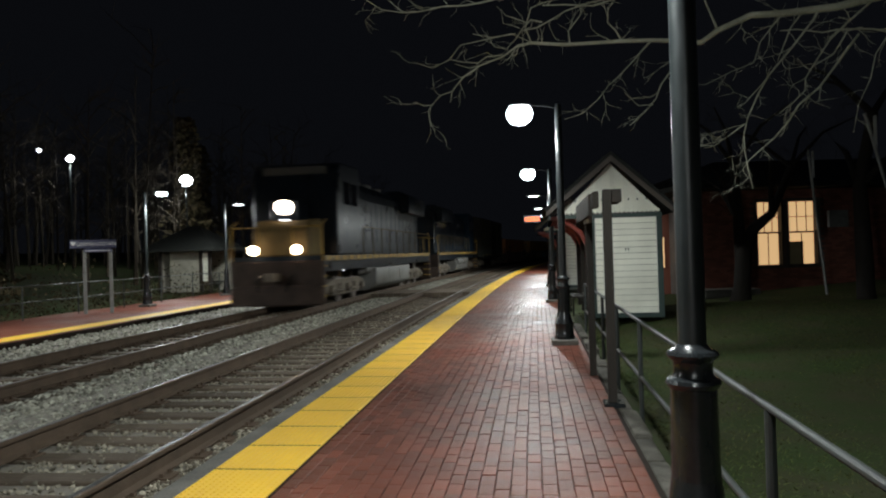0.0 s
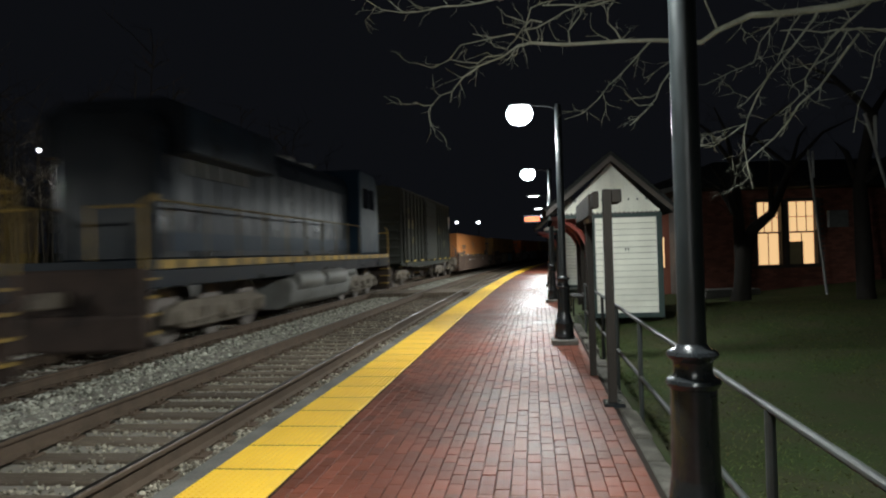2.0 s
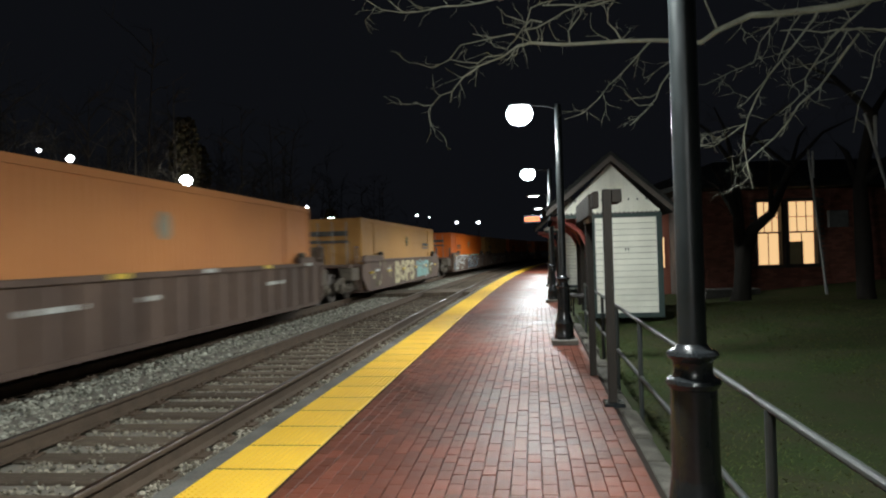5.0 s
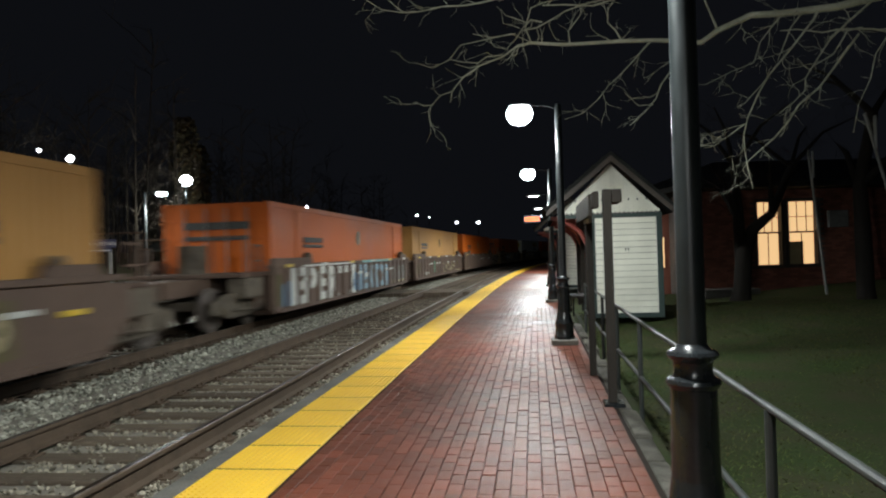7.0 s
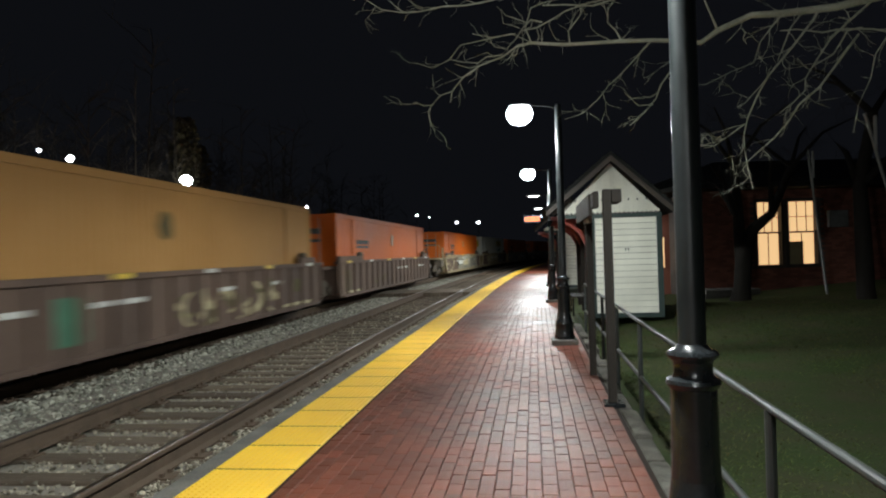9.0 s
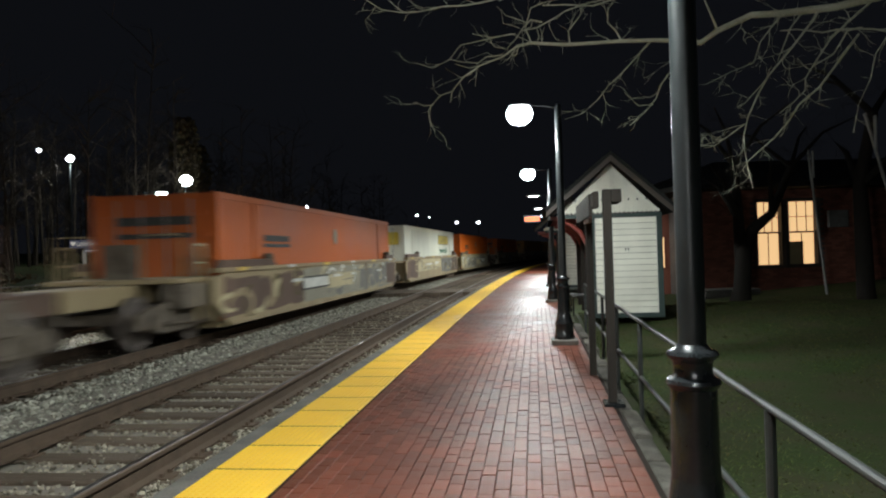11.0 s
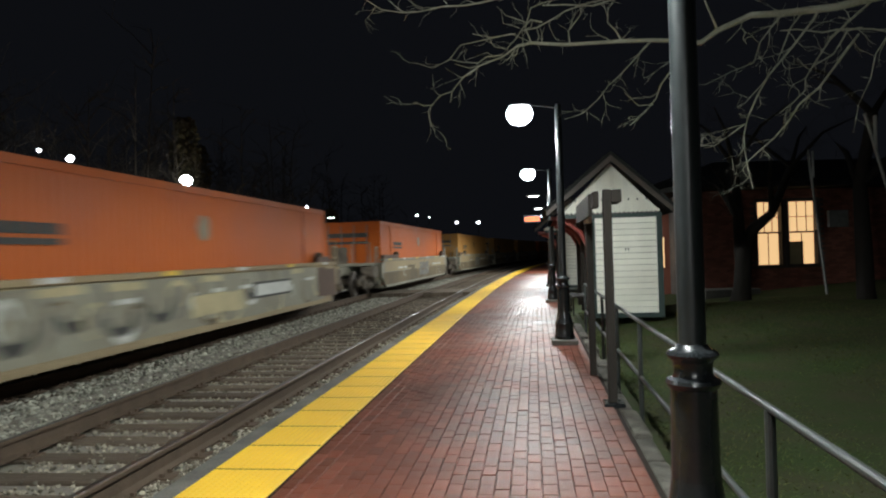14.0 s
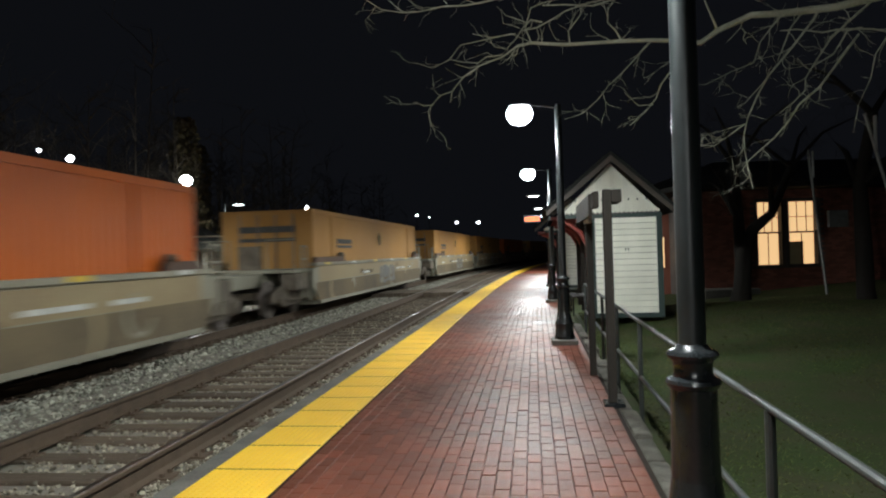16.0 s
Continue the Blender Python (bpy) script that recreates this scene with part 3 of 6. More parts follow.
first = lamp_post(on_edge(LAMP_S[0], LAMP_OFF + 0.215), "black cast lamp post with fluted base beside the railing")
# The copy behind the camera is unseen, added to light the near platform.
for s in LAMP_S[1:3] + (BACK_LAMP,):
    copy_thing(first, on_edge(s, LAMP_OFF))["label"] = "black lamp post with a lit head on the brick platform"
second = lamp_post(on_edge(LAMP_S[3], LAMP_OFF), "black lamp post with a flat hooded head farther along the platform", head="recessed")
for s in LAMP_S[4:]:
    copy_thing(second, on_edge(s, LAMP_OFF))
opposite = lamp_post(on_edge(FAR_LAMPS[0], -10.75, 0, 180), "lit lamp post on the platform across the tracks", head="shallow")
for s in FAR_LAMPS[1:]:
    c = copy_thing(opposite if s < 25 else second, on_edge(s, -10.75, 0, 180))
    c["label"] = "lit lamp post on the platform across the tracks"


def tall_lamp(x, y, z, head=0.22):
    t = thing("parking_lamp", "tall lit lamp post in the dark beyond the station", "street lamp", pose(x, y, 0), "distant lamps")
    part("pole", Geo().tube([(0, 0, -0.6), (0, 0, z + 0.05)], [0.07, 0.04], 8), "pole_paint", t)
    # Glowing ball whose size takes in the glare about the lamp.
    part("lamp_head", Geo().lathe([(head * 0.35, z - head * 0.8), (head * 0.8, z - head * 0.5), (head, z), (head * 0.8, z + head * 0.5), (head * 0.35, z + head * 0.8)], 12), "far_white", t, "small bright lamp")


for x, y, z, r in ((-14.1, 40, 5.94, 0.36), (-33.3, 60, 11.0, 0.2), (-25.6, 50, 8.81, 0.27), (-12.1, 65, 5.94, 0.2), (-3.1, 90, 6.25, 0.13), (-1.6, 90, 6.0, 0.08), (1.8, 90, 5.26, 0.14), (4.5, 90, 5.18, 0.17)):
    tall_lamp(x, y, z, r)


# ---------- railing by the lawn ----------
def build_railing(name, line_s, off, z0, top, mid, step, mat, label):
    t = thing(name, label, "railing")
    ss = span(line_s[0], line_s[1], 0.8)
    for h in (top, mid):
        part("rail", Geo().tube([(*EDGE.at(s, off)[:2], h) for s in ss], 0.018, 10), mat, t)
    s = line_s[0]
    while s <= line_s[1] + 0.01:
        x, y, a = EDGE.at(s, off)
        part("post", Geo().tube([(x, y, z0), (x, y, top - 0.01)], 0.022, 10), mat, t)
        s += step
    return t


build_railing("railing", (-0.25, 14.2), 3.27, -0.3, 0.86, 0.36, 1.803, "rail_green", "dark painted pipe railing between platform and lawn")
build_railing("railing", (4.0, 33.0), -11.6, -0.1, 0.95, 0.5, 2.4, "rail_green", "dark painted pipe railing behind the far platform")


# ---------- station name sign across the tracks ----------
def name_sign():
    ax, ay, bx, by = -10.80, 21.75, -10.10, 22.0
    rz = math.degrees(math.atan2(by - ay, bx - ax))
    t = thing("station_sign", "dark blue station name sign on two posts", "sign", pose((ax + bx) / 2, (ay + by) / 2, 0, 0, 0, rz + 2))
    for x in (-0.36, 0.36):
        part("post", Geo().box(x - 0.05, 0.01, -0.1, x + 0.05, 0.09, 1.93), "galvanised", t, bevel=0.008)
    b = part("sign_board", Geo().box(-0.75, -0.03, 1.98, 0.53, 0.01, 2.24), "sign_blue", t, bevel=0.01)
    part("lower_board", Geo().box(-0.36, -0.03, 1.86, 0.40, 0.01, 1.965), "sign_blue", t, bevel=0.006)
    word("GERMANTOWN", 0.15, "sign_white", b, pose(-0.02, -0.033, 2.055, 90, 0, 0))
    part("emblem", Geo().prism([(-0.72, 2.14), (-0.72, 2.18), (-0.58, 2.18), (-0.58, 2.14), (-0.61, 2.09), (-0.65, 2.06), (-0.69, 2.09)], "y", -0.036, -0.031), "sign_white", b)
    for i in range(9):
        x = -0.33 + i * 0.078
        part("small_print", Geo().box(x, -0.036, 1.89, x + 0.06, -0.031, 1.92), "sign_white", t)


name_sign()


def far_shelter():
    """Small waiting shelter with a hipped roof across the tracks."""
    t = thing("waiting_shelter", "small pale waiting shelter with a dark hipped roof", "shelter", pose(-12.2, 35.5, 0, 0, 0, -9))
    part("wall", Geo().box(-1.3, 1.3, 0, 1.3, 1.4, 2.1), "pale_wall", t)
    part("front_wall", Geo().box(-0.75, -0.97, 0, 0.78, -0.90, 2.05), "pale_wall", t)
    part("wall", Geo().box(-1.3, -0.9, 0, -1.2, 1.29, 2.1), "pale_wall", t)
    for i in range(9):
        part("clapboard", Geo().box(0.95, -1.02, 0.5 + i * 0.15, 1.3, -0.985, 0.5 + i * 0.15 + 0.14), "white_paint", t)
    for x in (-1.25, 0.85, 1.3):
        part("post", Geo().box(x - 0.07, -1.06, 0, x + 0.07, -0.92, 2.1), "wood_brown", t)
    part("roof", Geo().add([(-1.9, -1.7, 2.05), (1.9, -1.7, 2.05), (1.9, 1.9, 2.05), (-1.9, 1.9, 2.05), (-0.3, 0, 3.2), (0.3, 0, 3.2), (-1.9, -1.7, 1.95), (1.9, -1.7, 1.95), (1.9, 1.9, 1.95), (-1.9, 1.9, 1.95)],
                               [(0, 1, 5, 4), (1, 2, 5), (2, 3, 4, 5), (3, 0, 4), (6, 7, 1, 0), (7, 8, 2, 1), (8, 9, 3, 2), (9, 6, 0, 3), (9, 8, 7, 6)]), "roof_dark", t)
    part("bench", Geo().box(-1.0, 0.7, 0.4, 0.9, 1.2, 0.46), "wood_brown", t)


far_shelter()


# ---------- platform shelter ----------
def shelter(m, length, label):
    """Local x away from the tracks, y along the platform, from the gable that faces the camera."""
    t = thing("platform_shelter", label, "shelter", m)
    # enclosed half: clapboard walls between corner boards
    # Dark core shows in the gaps, drawing the shadow under each lap.
    part("wall_core", Geo().box(-0.22, 0.04, 0.0, 1.16, length - 0.04, 2.19), "trim_dark", t)
    n = 16
    for i in range(n):
        z = 0.10 + i * 0.1305
        part("clapboard", Geo().prism([(0.036, z + 0.004), (-0.012, z + 0.004), (0.016, z + 0.126), (0.036, z + 0.126)], "x", -0.21, 1.10), "white_paint", t)
        part("wall_board", Geo().prism([(-0.222, z), (-0.26, z), (-0.242, z + 0.1345), (-0.222, z + 0.1345)], "y", 0.14, length - 0.14), "wood_brown", t)
    part("skirting", Geo().box(-0.21, -0.015, 0.0, 1.2, 0.034, 0.098), "green_paint", t)
    part("corner_board", Geo().box(1.10, -0.02, 0.0, 1.22, 0.10, 2.21), "green_paint", t, bevel=0.005)
    part("corner_board", Geo().box(-0.31, -0.02, 0.0, -0.212, 0.12, 2.21), "green_paint", t, bevel=0.005)
    part("head_board", Geo().box(-0.86, -0.025, 2.19, 1.22, 0.03, 2.28), "green_paint", t, bevel=0.005)
    # gable of upright boards with a scalloped lower edge
    cx, apex, low = 0.14, 3.53, 2.29
    x = -1.0
    while x < 1.22:
        w = 0.095
        mid = x + w / 2
        top = apex - 0.16 - abs(mid - cx) * (apex - 0.12 - low) / 1.10
        if top > low + 0.03:
            part("gable_board", Geo().prism([(x + 0.002, low + 0.03), (x + w * 0.25, low + 0.005), (x + w * 0.5, low - 0.004), (x + w * 0.75, low + 0.005), (x + w - 0.002, low + 0.03),
                                             (x + w - 0.002, max(low + 0.04, apex - 0.16 - abs(x + w - cx) * (apex - 0.12 - low) / 1.10)), (x + 0.002, max(low + 0.04, apex - 0.16 - abs(x - cx) * (apex - 0.12 - low) / 1.10))], "y", -0.02, 0.01), "white_paint", t)
        x += w
    for i in range(9):
        px = -0.62 + i * 0.19
        part("peg", Geo().prism([(px - 0.022, 2.575), (px, 2.545), (px + 0.022, 2.575), (px, 2.605)], "y", -0.032, -0.02), "green_paint", t)
    for bx in (0.42, 0.48):
        part("number_bar", Geo().box(bx, -0.022, 1.46, bx + 0.025, -0.008, 1.52), "green_paint", t)
    part("gable_back", Geo().prism([(cx - 1.1, 2.285), (cx + 1.05, 2.285), (cx, apex - 0.15)], "y", 0.012, 0.05), "trim_dark", t)
    # roof: two slopes with rake boards
    for sg in (-1, 1):
        ex = cx + (1.38 if sg > 0 else -1.40)
        ez = 2.36 if sg < 0 else 2.27
        dx, dz = ex - cx, ez - apex
        ln = math.hypot(dx, dz)
        nx, nz = -dz / ln * sg, dx / ln * sg
        if nz < 0:
            nx, nz = -nx, -nz
        poly = [(cx, apex), (ex, ez), (ex + nx * 0.05, ez + nz * 0.05), (cx, apex + 0.07)]
        part("roof_slope", Geo().prism(poly, "y", -0.33, length + 0.33), "roof_dark", t, "dark shingled slope")
        rows = 12
        for i in range(rows):
            a, b = i / rows, (i + 1) / rows + 0.02
            p0 = (cx + dx * a + nx * 0.052, apex + dz * a + nz * 0.052)
            p1 = (cx + dx * b + nx * 0.064, apex + dz * b + nz * 0.064)
            part("shingle_course", Geo().prism([p0, p1, (p1[0] + nx * 0.012, p1[1] + nz * 0.012), (p0[0] + nx * 0.004, p0[1] + nz * 0.004)], "y", -0.36, length + 0.36), "roof_dark", t)
        part("rake_board", Geo().prism([(cx, apex - 0.01), (ex, ez - 0.01), (ex, ez - 0.13), (cx, apex - 0.15)], "y", -0.36, -0.325), "trim_dark", t, bevel=0.004)
    # open half: posts and curved red brackets under the eave
    for y in (0.25, length * 0.5, length - 0.25):
        part("bracket", Geo().tube([(-0.34, y, 1.30), (-0.38, y, 1.62), (-0.52, y, 1.90), (-0.74, y, 2.08), (-1.0, y, 2.16)], 0.05, 6), "red_paint", t, "red curved bracket")
        part("bracket_beam", Geo().box(-1.15, y - 0.045, 2.17, -0.32, y + 0.045, 2.26), "red_paint", t, bevel=0.006)
        part("wall_post", Geo().box(-0.42, y - 0.05, 0.0, -0.315, y + 0.05, 2.28), "wood_brown", t, bevel=0.006)
    part("eave_beam", Geo().box(-1.20, -0.1, 2.16, -1.12, length + 0.1, 2.16), "green_paint", t)
    return t


SH = on_edge(16.45, 3.88)
shelter(SH, 4.2, "white clapboard shelter with dark gable roof and red brackets")
copy = shelter(on_edge(29.5, 3.5), 3.2, "farther white clapboard shelter with dark roof")


def bench(m):
    t = thing("bench", "dark metal bench under the shelter eave", "bench", m)
    for y in (-0.6, 0.6):
        part("leg", Geo().tube([(-0.2, y, 0), (-0.2, y, 0.42)], 0.02, 8), "black_paint", t)
        part("leg", Geo().tube([(0.2, y, 0), (0.2, y, 0.42), (0.26, y, 0.85)], 0.02, 8), "black_paint", t)
    for i in range(5):
        part("slat", Geo().box(-0.22 + i * 0.09, -0.7, 0.42, -0.15 + i * 0.09, 0.7, 0.45), "wood_brown", t, bevel=0.005)
    for i in range(3):
        part("slat", Geo().box(0.21 + i * 0.015, -0.7, 0.52 + i * 0.11, 0.23 + i * 0.015, 0.7, 0.60 + i * 0.11), "wood_brown", t, bevel=0.005)


bench(on_edge(17.6, 3.38))


def board_sign():
    """Two square posts that carry small sign boards along the railing."""
    t = thing("notice_sign", "brown sign boards on two square posts by the railing", "sign", on_edge(7.5, 3.07))
    part("post", Geo().box(-0.042, -0.042, -0.25, 0.042, 0.042, 2.10), "wood_brown", t, bevel=0.006)
    part("post", Geo().box(-0.09, 1.64, -0.25, -0.01, 1.72, 2.05), "wood_brown", t, bevel=0.006)
    # Black block in place of the dark shadow at the post's foot.
    part("foot_shadow", Geo().box(-0.09, -0.12, -0.25, 0.11, 0.12, 0.03), "black_paint", t, bevel=0.01)
    b = part("sign_board", Geo().box(-0.15, 0.36, 1.86, -0.11, 2.5, 2.09), "wood_brown", t, bevel=0.006)
    part("sign_board", Geo().box(-0.13, 0.06, 1.93, -0.07, 0.35, 2.09), "wood_brown", t, bevel=0.006)
    part("side_board", Geo().box(0.045, -0.03, 1.97, 0.14, 0.35, 2.10), "wood_brown", t, bevel=0.006)
    part("lower_board", Geo().box(-0.09, 1.2, 1.83, -0.05, 1.9, 1.92), "sign_white", t, bevel=0.004)


board_sign()


def led_sign():
    """Hanging departure display with orange lettering that cannot be read."""
    x, y, a = EDGE.at(26.0, 2.2)
    t = thing("departure_display", "lit orange departure display on a bracket", "sign", pose(x, y, 0, 0, 0, -math.degrees(a)))
    part("case", Geo().box(-0.28, 0.0, 2.50, 0.30, 0.14, 2.76), "black_paint", t, bevel=0.01)
    for r in range(2):
        for i in range(8):
            part("lit_bar", Geo().box(-0.25 + i * 0.065, -0.006, 2.55 + r * 0.085, -0.25 + i * 0.065 + 0.05, -0.001, 2.55 + r * 0.085 + 0.06), "led", t, "glowing orange bar")
    part("bracket", Geo().tube([(0.30, 0.07, 2.78), (0.72, 0.07, 2.78), (0.72, 0.07, 0.0)], 0.03, 8), "pole_paint", t)


led_sign()


# ---------- station building ----------
def station_house():
    ax, ay = 6.38, 21.4
    rz = 3.0
    t = thing("station_house", "dark red brick station house with lit windows", "house", pose(ax, ay, 0, 0, 0, rz))
    W, H, D = 16.0, 3.15, 8.0
    wins = [(3.02, 0.72), (3.98, 0.86)]
    z0, z1 = 0.88, 2.76
    wall = Geo()
    xs = [1.3] + [v for x, w in wins for v in (x, x + w)] + [W]
    for i in range(0, len(xs), 2):
        wall.box(xs[i], 0.03, -0.3, xs[i + 1], 0.3, H)
    for x, w in wins:
        wall.box(x, 0.03, -0.3, x + w, 0.3, z0)
        wall.box(x, 0.03, z1, x + w, 0.3, H)
    wall.box(1.3, 0.301, -0.3, 1.6, D, H).box(W - 0.3, 0.301, -0.3, W, D, H).box(1.601, D - 0.3, -0.3, W - 0.301, D, H)
    part("wall", wall, "mortar", t)
    bricks = Geo()
    rng = random.Random(2)
    for r in range(46):
        z = -0.25 + r * 0.0735
        x = 1.3 - (r % 2) * 0.11
        while x < W - 5:
            x0, x1 = max(1.3, x), x + 0.205
            hit = any(x1 > a - 0.08 and x0 < a + w + 0.08 and z0 - 0.12 < z < z1 + 0.05 for a, w in wins)
            if not hit and x1 > x0:
                bricks.box(x0, 0.0 + rng.uniform(0, 0.004), z, x1, 0.032, z + 0.063)
            x += 0.216
    tagged(part("bricks", bricks, "wall_brick", t, smooth=0), "red brick courses", kind="stuff")
    for x, w in wins:
        win = part("window", Geo().box(x - 0.08, -0.02, z0 - 0.10, x + w + 0.08, 0.06, z0 - 0.005).box(x - 0.07, -0.01, z1 + 0.002, x + w + 0.07, 0.05, z1 + 0.10)
                   .box(x - 0.07, -0.01, z0, x - 0.001, 0.05, z1).box(x + w + 0.001, -0.01, z0, x + w + 0.07, 0.05, z1), "trim_dark", t, "lit sash window")
        mid = z0 + (z1 - z0) * 0.51
        bars = Geo().box(x, 0.06, mid - 0.025, x + w, 0.11, mid + 0.025).box(x, 0.06, z0, x + 0.03, 0.11, mid - 0.026).box(x + w - 0.03, 0.06, z0, x + w, 0.11, mid - 0.026)
        bars.box(x + w * 0.47, 0.07, z0, x + w * 0.47 + 0.02, 0.09, mid - 0.026)
        for k in (1, 2):
            bars.box(x + w * k / 3 - 0.009, 0.07, mid + 0.026, x + w * k / 3 + 0.009, 0.09, z1)
        bars.box(x, 0.072, (mid + z1) / 2 - 0.009, x + w, 0.088, (mid + z1) / 2 + 0.009)
        part("sash", bars, "trim_dark", win)
        part("shade", Geo().box(x - 0.05, 0.2, z0 - 0.05, x + w + 0.05, 0.21, z1 + 0.05), "room_glow", win, "warm lit window shade")
    x, w = wins[1]
    part("notice", Geo().box(x + 0.06, 0.15, z0, x + 0.50, 0.16, z0 + 0.68), "paint_cream", t, "paper notice behind the glass")
    part("wall_box", Geo().box(5.15, -0.12, 1.95, 5.75, 0.0, 2.45), "galvanised", t, "grey utility box", bevel=0.01)
    # hipped roof with deep eaves
    part("roof", Geo().add([(0.4, -0.9, H - 0.02), (W + 1, -0.9, H - 0.02), (W + 1, D + 0.9, H - 0.02), (0.4, D + 0.9, H - 0.02), (3.5, D / 2, H + 1.3), (W - 3.5, D / 2, H + 1.3),
                                (0.4, -0.9, H + 0.12), (W + 1, -0.9, H + 0.12), (W + 1, D + 0.9, H + 0.12), (0.4, D + 0.9, H + 0.12)],
                               [(6, 7, 5, 4), (7, 8, 5), (8, 9, 4, 5), (9, 6, 4), (0, 1, 7, 6), (1, 2, 8, 7), (2, 3, 9, 8), (3, 0, 6, 9), (3, 2, 1, 0)]), "roof_dark", t)
    part("door_glow", Geo().box(0.84, 2.56, 0.82, 1.10, 2.60, 1.82), "room_glow", t, "warm lit side window")
    part("annex_wall", Geo().box(-1.2, 2.61, -0.3, 1.299, 2.85, H), "wall_brick", t)
    part("step", Geo().box(1.0, -0.9, -0.3, 2.6, -0.02, 0.24), "concrete", t, bevel=0.01)


station_house()


# ---------- trees ----------
def twig_tree(limbs, rng, depth, spread, droop, short=0.3, long=0.85):
    """limbs: polylines with (x, y, z, radius); side shoots split off them again and again."""
    g = Geo()

    def shoot(p, d, length, r, level):
        pts, rad = [p], [r]
        n = 4
        for i in range(n):
            d = (d + Vector((rng.gauss(0, 0.3), rng.gauss(0, 0.3), rng.gauss(0, 0.3) - droop))).normalized()
            p = p + d * (length / n)
            pts.append(p)
            rad.append(r * (1 - 0.75 * (i + 1) / n))
            if level < depth and i < n:
                for _ in range(rng.choice((0, 1, 1))):
                    e = (d + Vector((rng.gauss(0, spread), rng.gauss(0, spread), rng.gauss(0, spread)))).normalized()
                    shoot(p, e, length * rng.uniform(0.4, 0.75), max(0.0018, rad[-1] * 0.7), level + 1)
        g.tube(pts, rad, 5 if level else 6)

    for limb, shoots in limbs:
        g.tube([p[:3] for p in limb], [p[3] for p in limb], 9)
        for i in range(len(limb) - 1):
            a, b = Vector(limb[i][:3]), Vector(limb[i + 1][:3])
            for _ in range(shoots):
                u = rng.random()
                d = ((b - a).normalized() * 0.8 + Vector((rng.gauss(0, 0.5), rng.gauss(0, 0.5), rng.gauss(0.0, 0.5)))).normalized()
                shoot(a.lerp(b, u), d, rng.uniform(short, long), min(0.006, limb[i + 1][3] * 0.4 + 0.001), 0)
    return g
def build_trees():
    rng = random.Random(26)
    big = thing("bare_tree", "large leafless tree overhanging the platform", "tree")
    part("trunk", Geo().tube([(7.0, 8.6, -0.5), (6.95, 8.6, 1.2), (6.7, 8.5, 2.6), (6.4, 8.4, 3.6), (6.3, 8.3, 5.2), (6.2, 8.2, 7.0)], [0.34, 0.27, 0.24, 0.2, 0.14, 0.06], 14), "bark_shaded", big)
    limbs = []

    def limb(shoots, *points):
        limbs.append(([(x, y, z, r * (0.95 if r < 0.02 else 0.9)) for x, y, z, r in points], shoots))

    limb(1, (6.6, 8.5, 3.0, 0.11), (5.9, 8.0, 3.8, 0.075), (5.2, 7.6, 4.05, 0.05), (4.68, 7.5, 4.07, 0.036))
    limb(1, (6.4, 8.4, 3.6, 0.07), (5.6, 7.9, 4.3, 0.05), (4.9, 7.5, 4.3, 0.03), (4.55, 7.5, 4.02, 0.014))
    limb(1, (4.68, 7.5, 4.07, 0.05), (4.16, 7.5, 3.96, 0.0445), (3.63, 7.5, 3.91, 0.0397), (3.27, 7.5, 3.9, 0.0353), (2.92, 7.5, 3.75, 0.0315), (2.74, 7.5, 3.63, 0.028), (2.45, 7.5, 3.66, 0.025), (2.21, 7.5, 3.67, 0.0222), (1.92, 7.5, 3.67, 0.0198), (1.33, 7.5, 3.65, 0.0176), (0.98, 7.5, 3.68, 0.0157), (0.83, 7.5, 3.65, 0.014))
    limb(1, (0.83, 7.5, 3.65, 0.011), (0.68, 7.48, 3.54, 0.0091), (0.44, 7.46, 3.45, 0.0076), (0.26, 7.44, 3.33, 0.0063), (0.14, 7.42, 3.18, 0.0052), (0.02, 7.4, 3.14, 0.0044), (-0.07, 7.38, 3.04, 0.0036), (-0.15, 7.36, 3.03, 0.003), (-0.25, 7.34, 3.07, 0.0025))
    limb(0, (0.14, 7.34, 3.16, 0.005), (0.12, 7.34, 3.05, 0.002))
    limb(1, (0.68, 7.46, 3.55, 0.007), (0.51, 7.43, 3.53, 0.0059), (0.41, 7.4, 3.46, 0.005), (0.24, 7.37, 3.47, 0.0042), (0.13, 7.34, 3.49, 0.0035), (-0.05, 7.31, 3.4, 0.003), (-0.22, 7.28, 3.45, 0.0025))
    limb(0, (0.44, 7.46, 3.45, 0.005), (0.32, 7.43, 3.42, 0.0035), (0.18, 7.4, 3.46, 0.0025))
    limb(0, (0.13, 7.34, 3.5, 0.004), (0.24, 7.37, 3.64, 0.0042), (0.45, 7.4, 3.69, 0.0044), (0.62, 7.43, 3.73, 0.0046), (0.77, 7.46, 3.77, 0.0048), (0.98, 7.49, 3.68, 0.005))
    limb(1, (1.1, 7.5, 3.89, 0.009), (0.98, 7.47, 3.91, 0.0075), (0.89, 7.44, 3.82, 0.0062), (0.81, 7.41, 3.7, 0.0052), (0.71, 7.38, 3.59, 0.0043), (0.58, 7.35, 3.61, 0.0036), (0.51, 7.32, 3.72, 0.003))
    limb(0, (0.81, 7.4, 3.75, 0.006), (0.56, 7.37, 3.71, 0.0039), (0.37, 7.34, 3.74, 0.0025))
    limb(1, (1.31, 7.3, 4.12, 0.011), (0.74, 7.28, 4.1, 0.0097), (0.45, 7.26, 4.03, 0.0085), (0.28, 7.24, 4, 0.0074), (0.06, 7.22, 3.99, 0.0065), (-0.04, 7.2, 3.96, 0.0057), (-0.18, 7.18, 3.93, 0.005), (-0.34, 7.16, 3.92, 0.0044), (-0.54, 7.14, 3.95, 0.0039), (-0.65, 7.12, 4.02, 0.0034), (-0.73, 7.1, 4.07, 0.003))
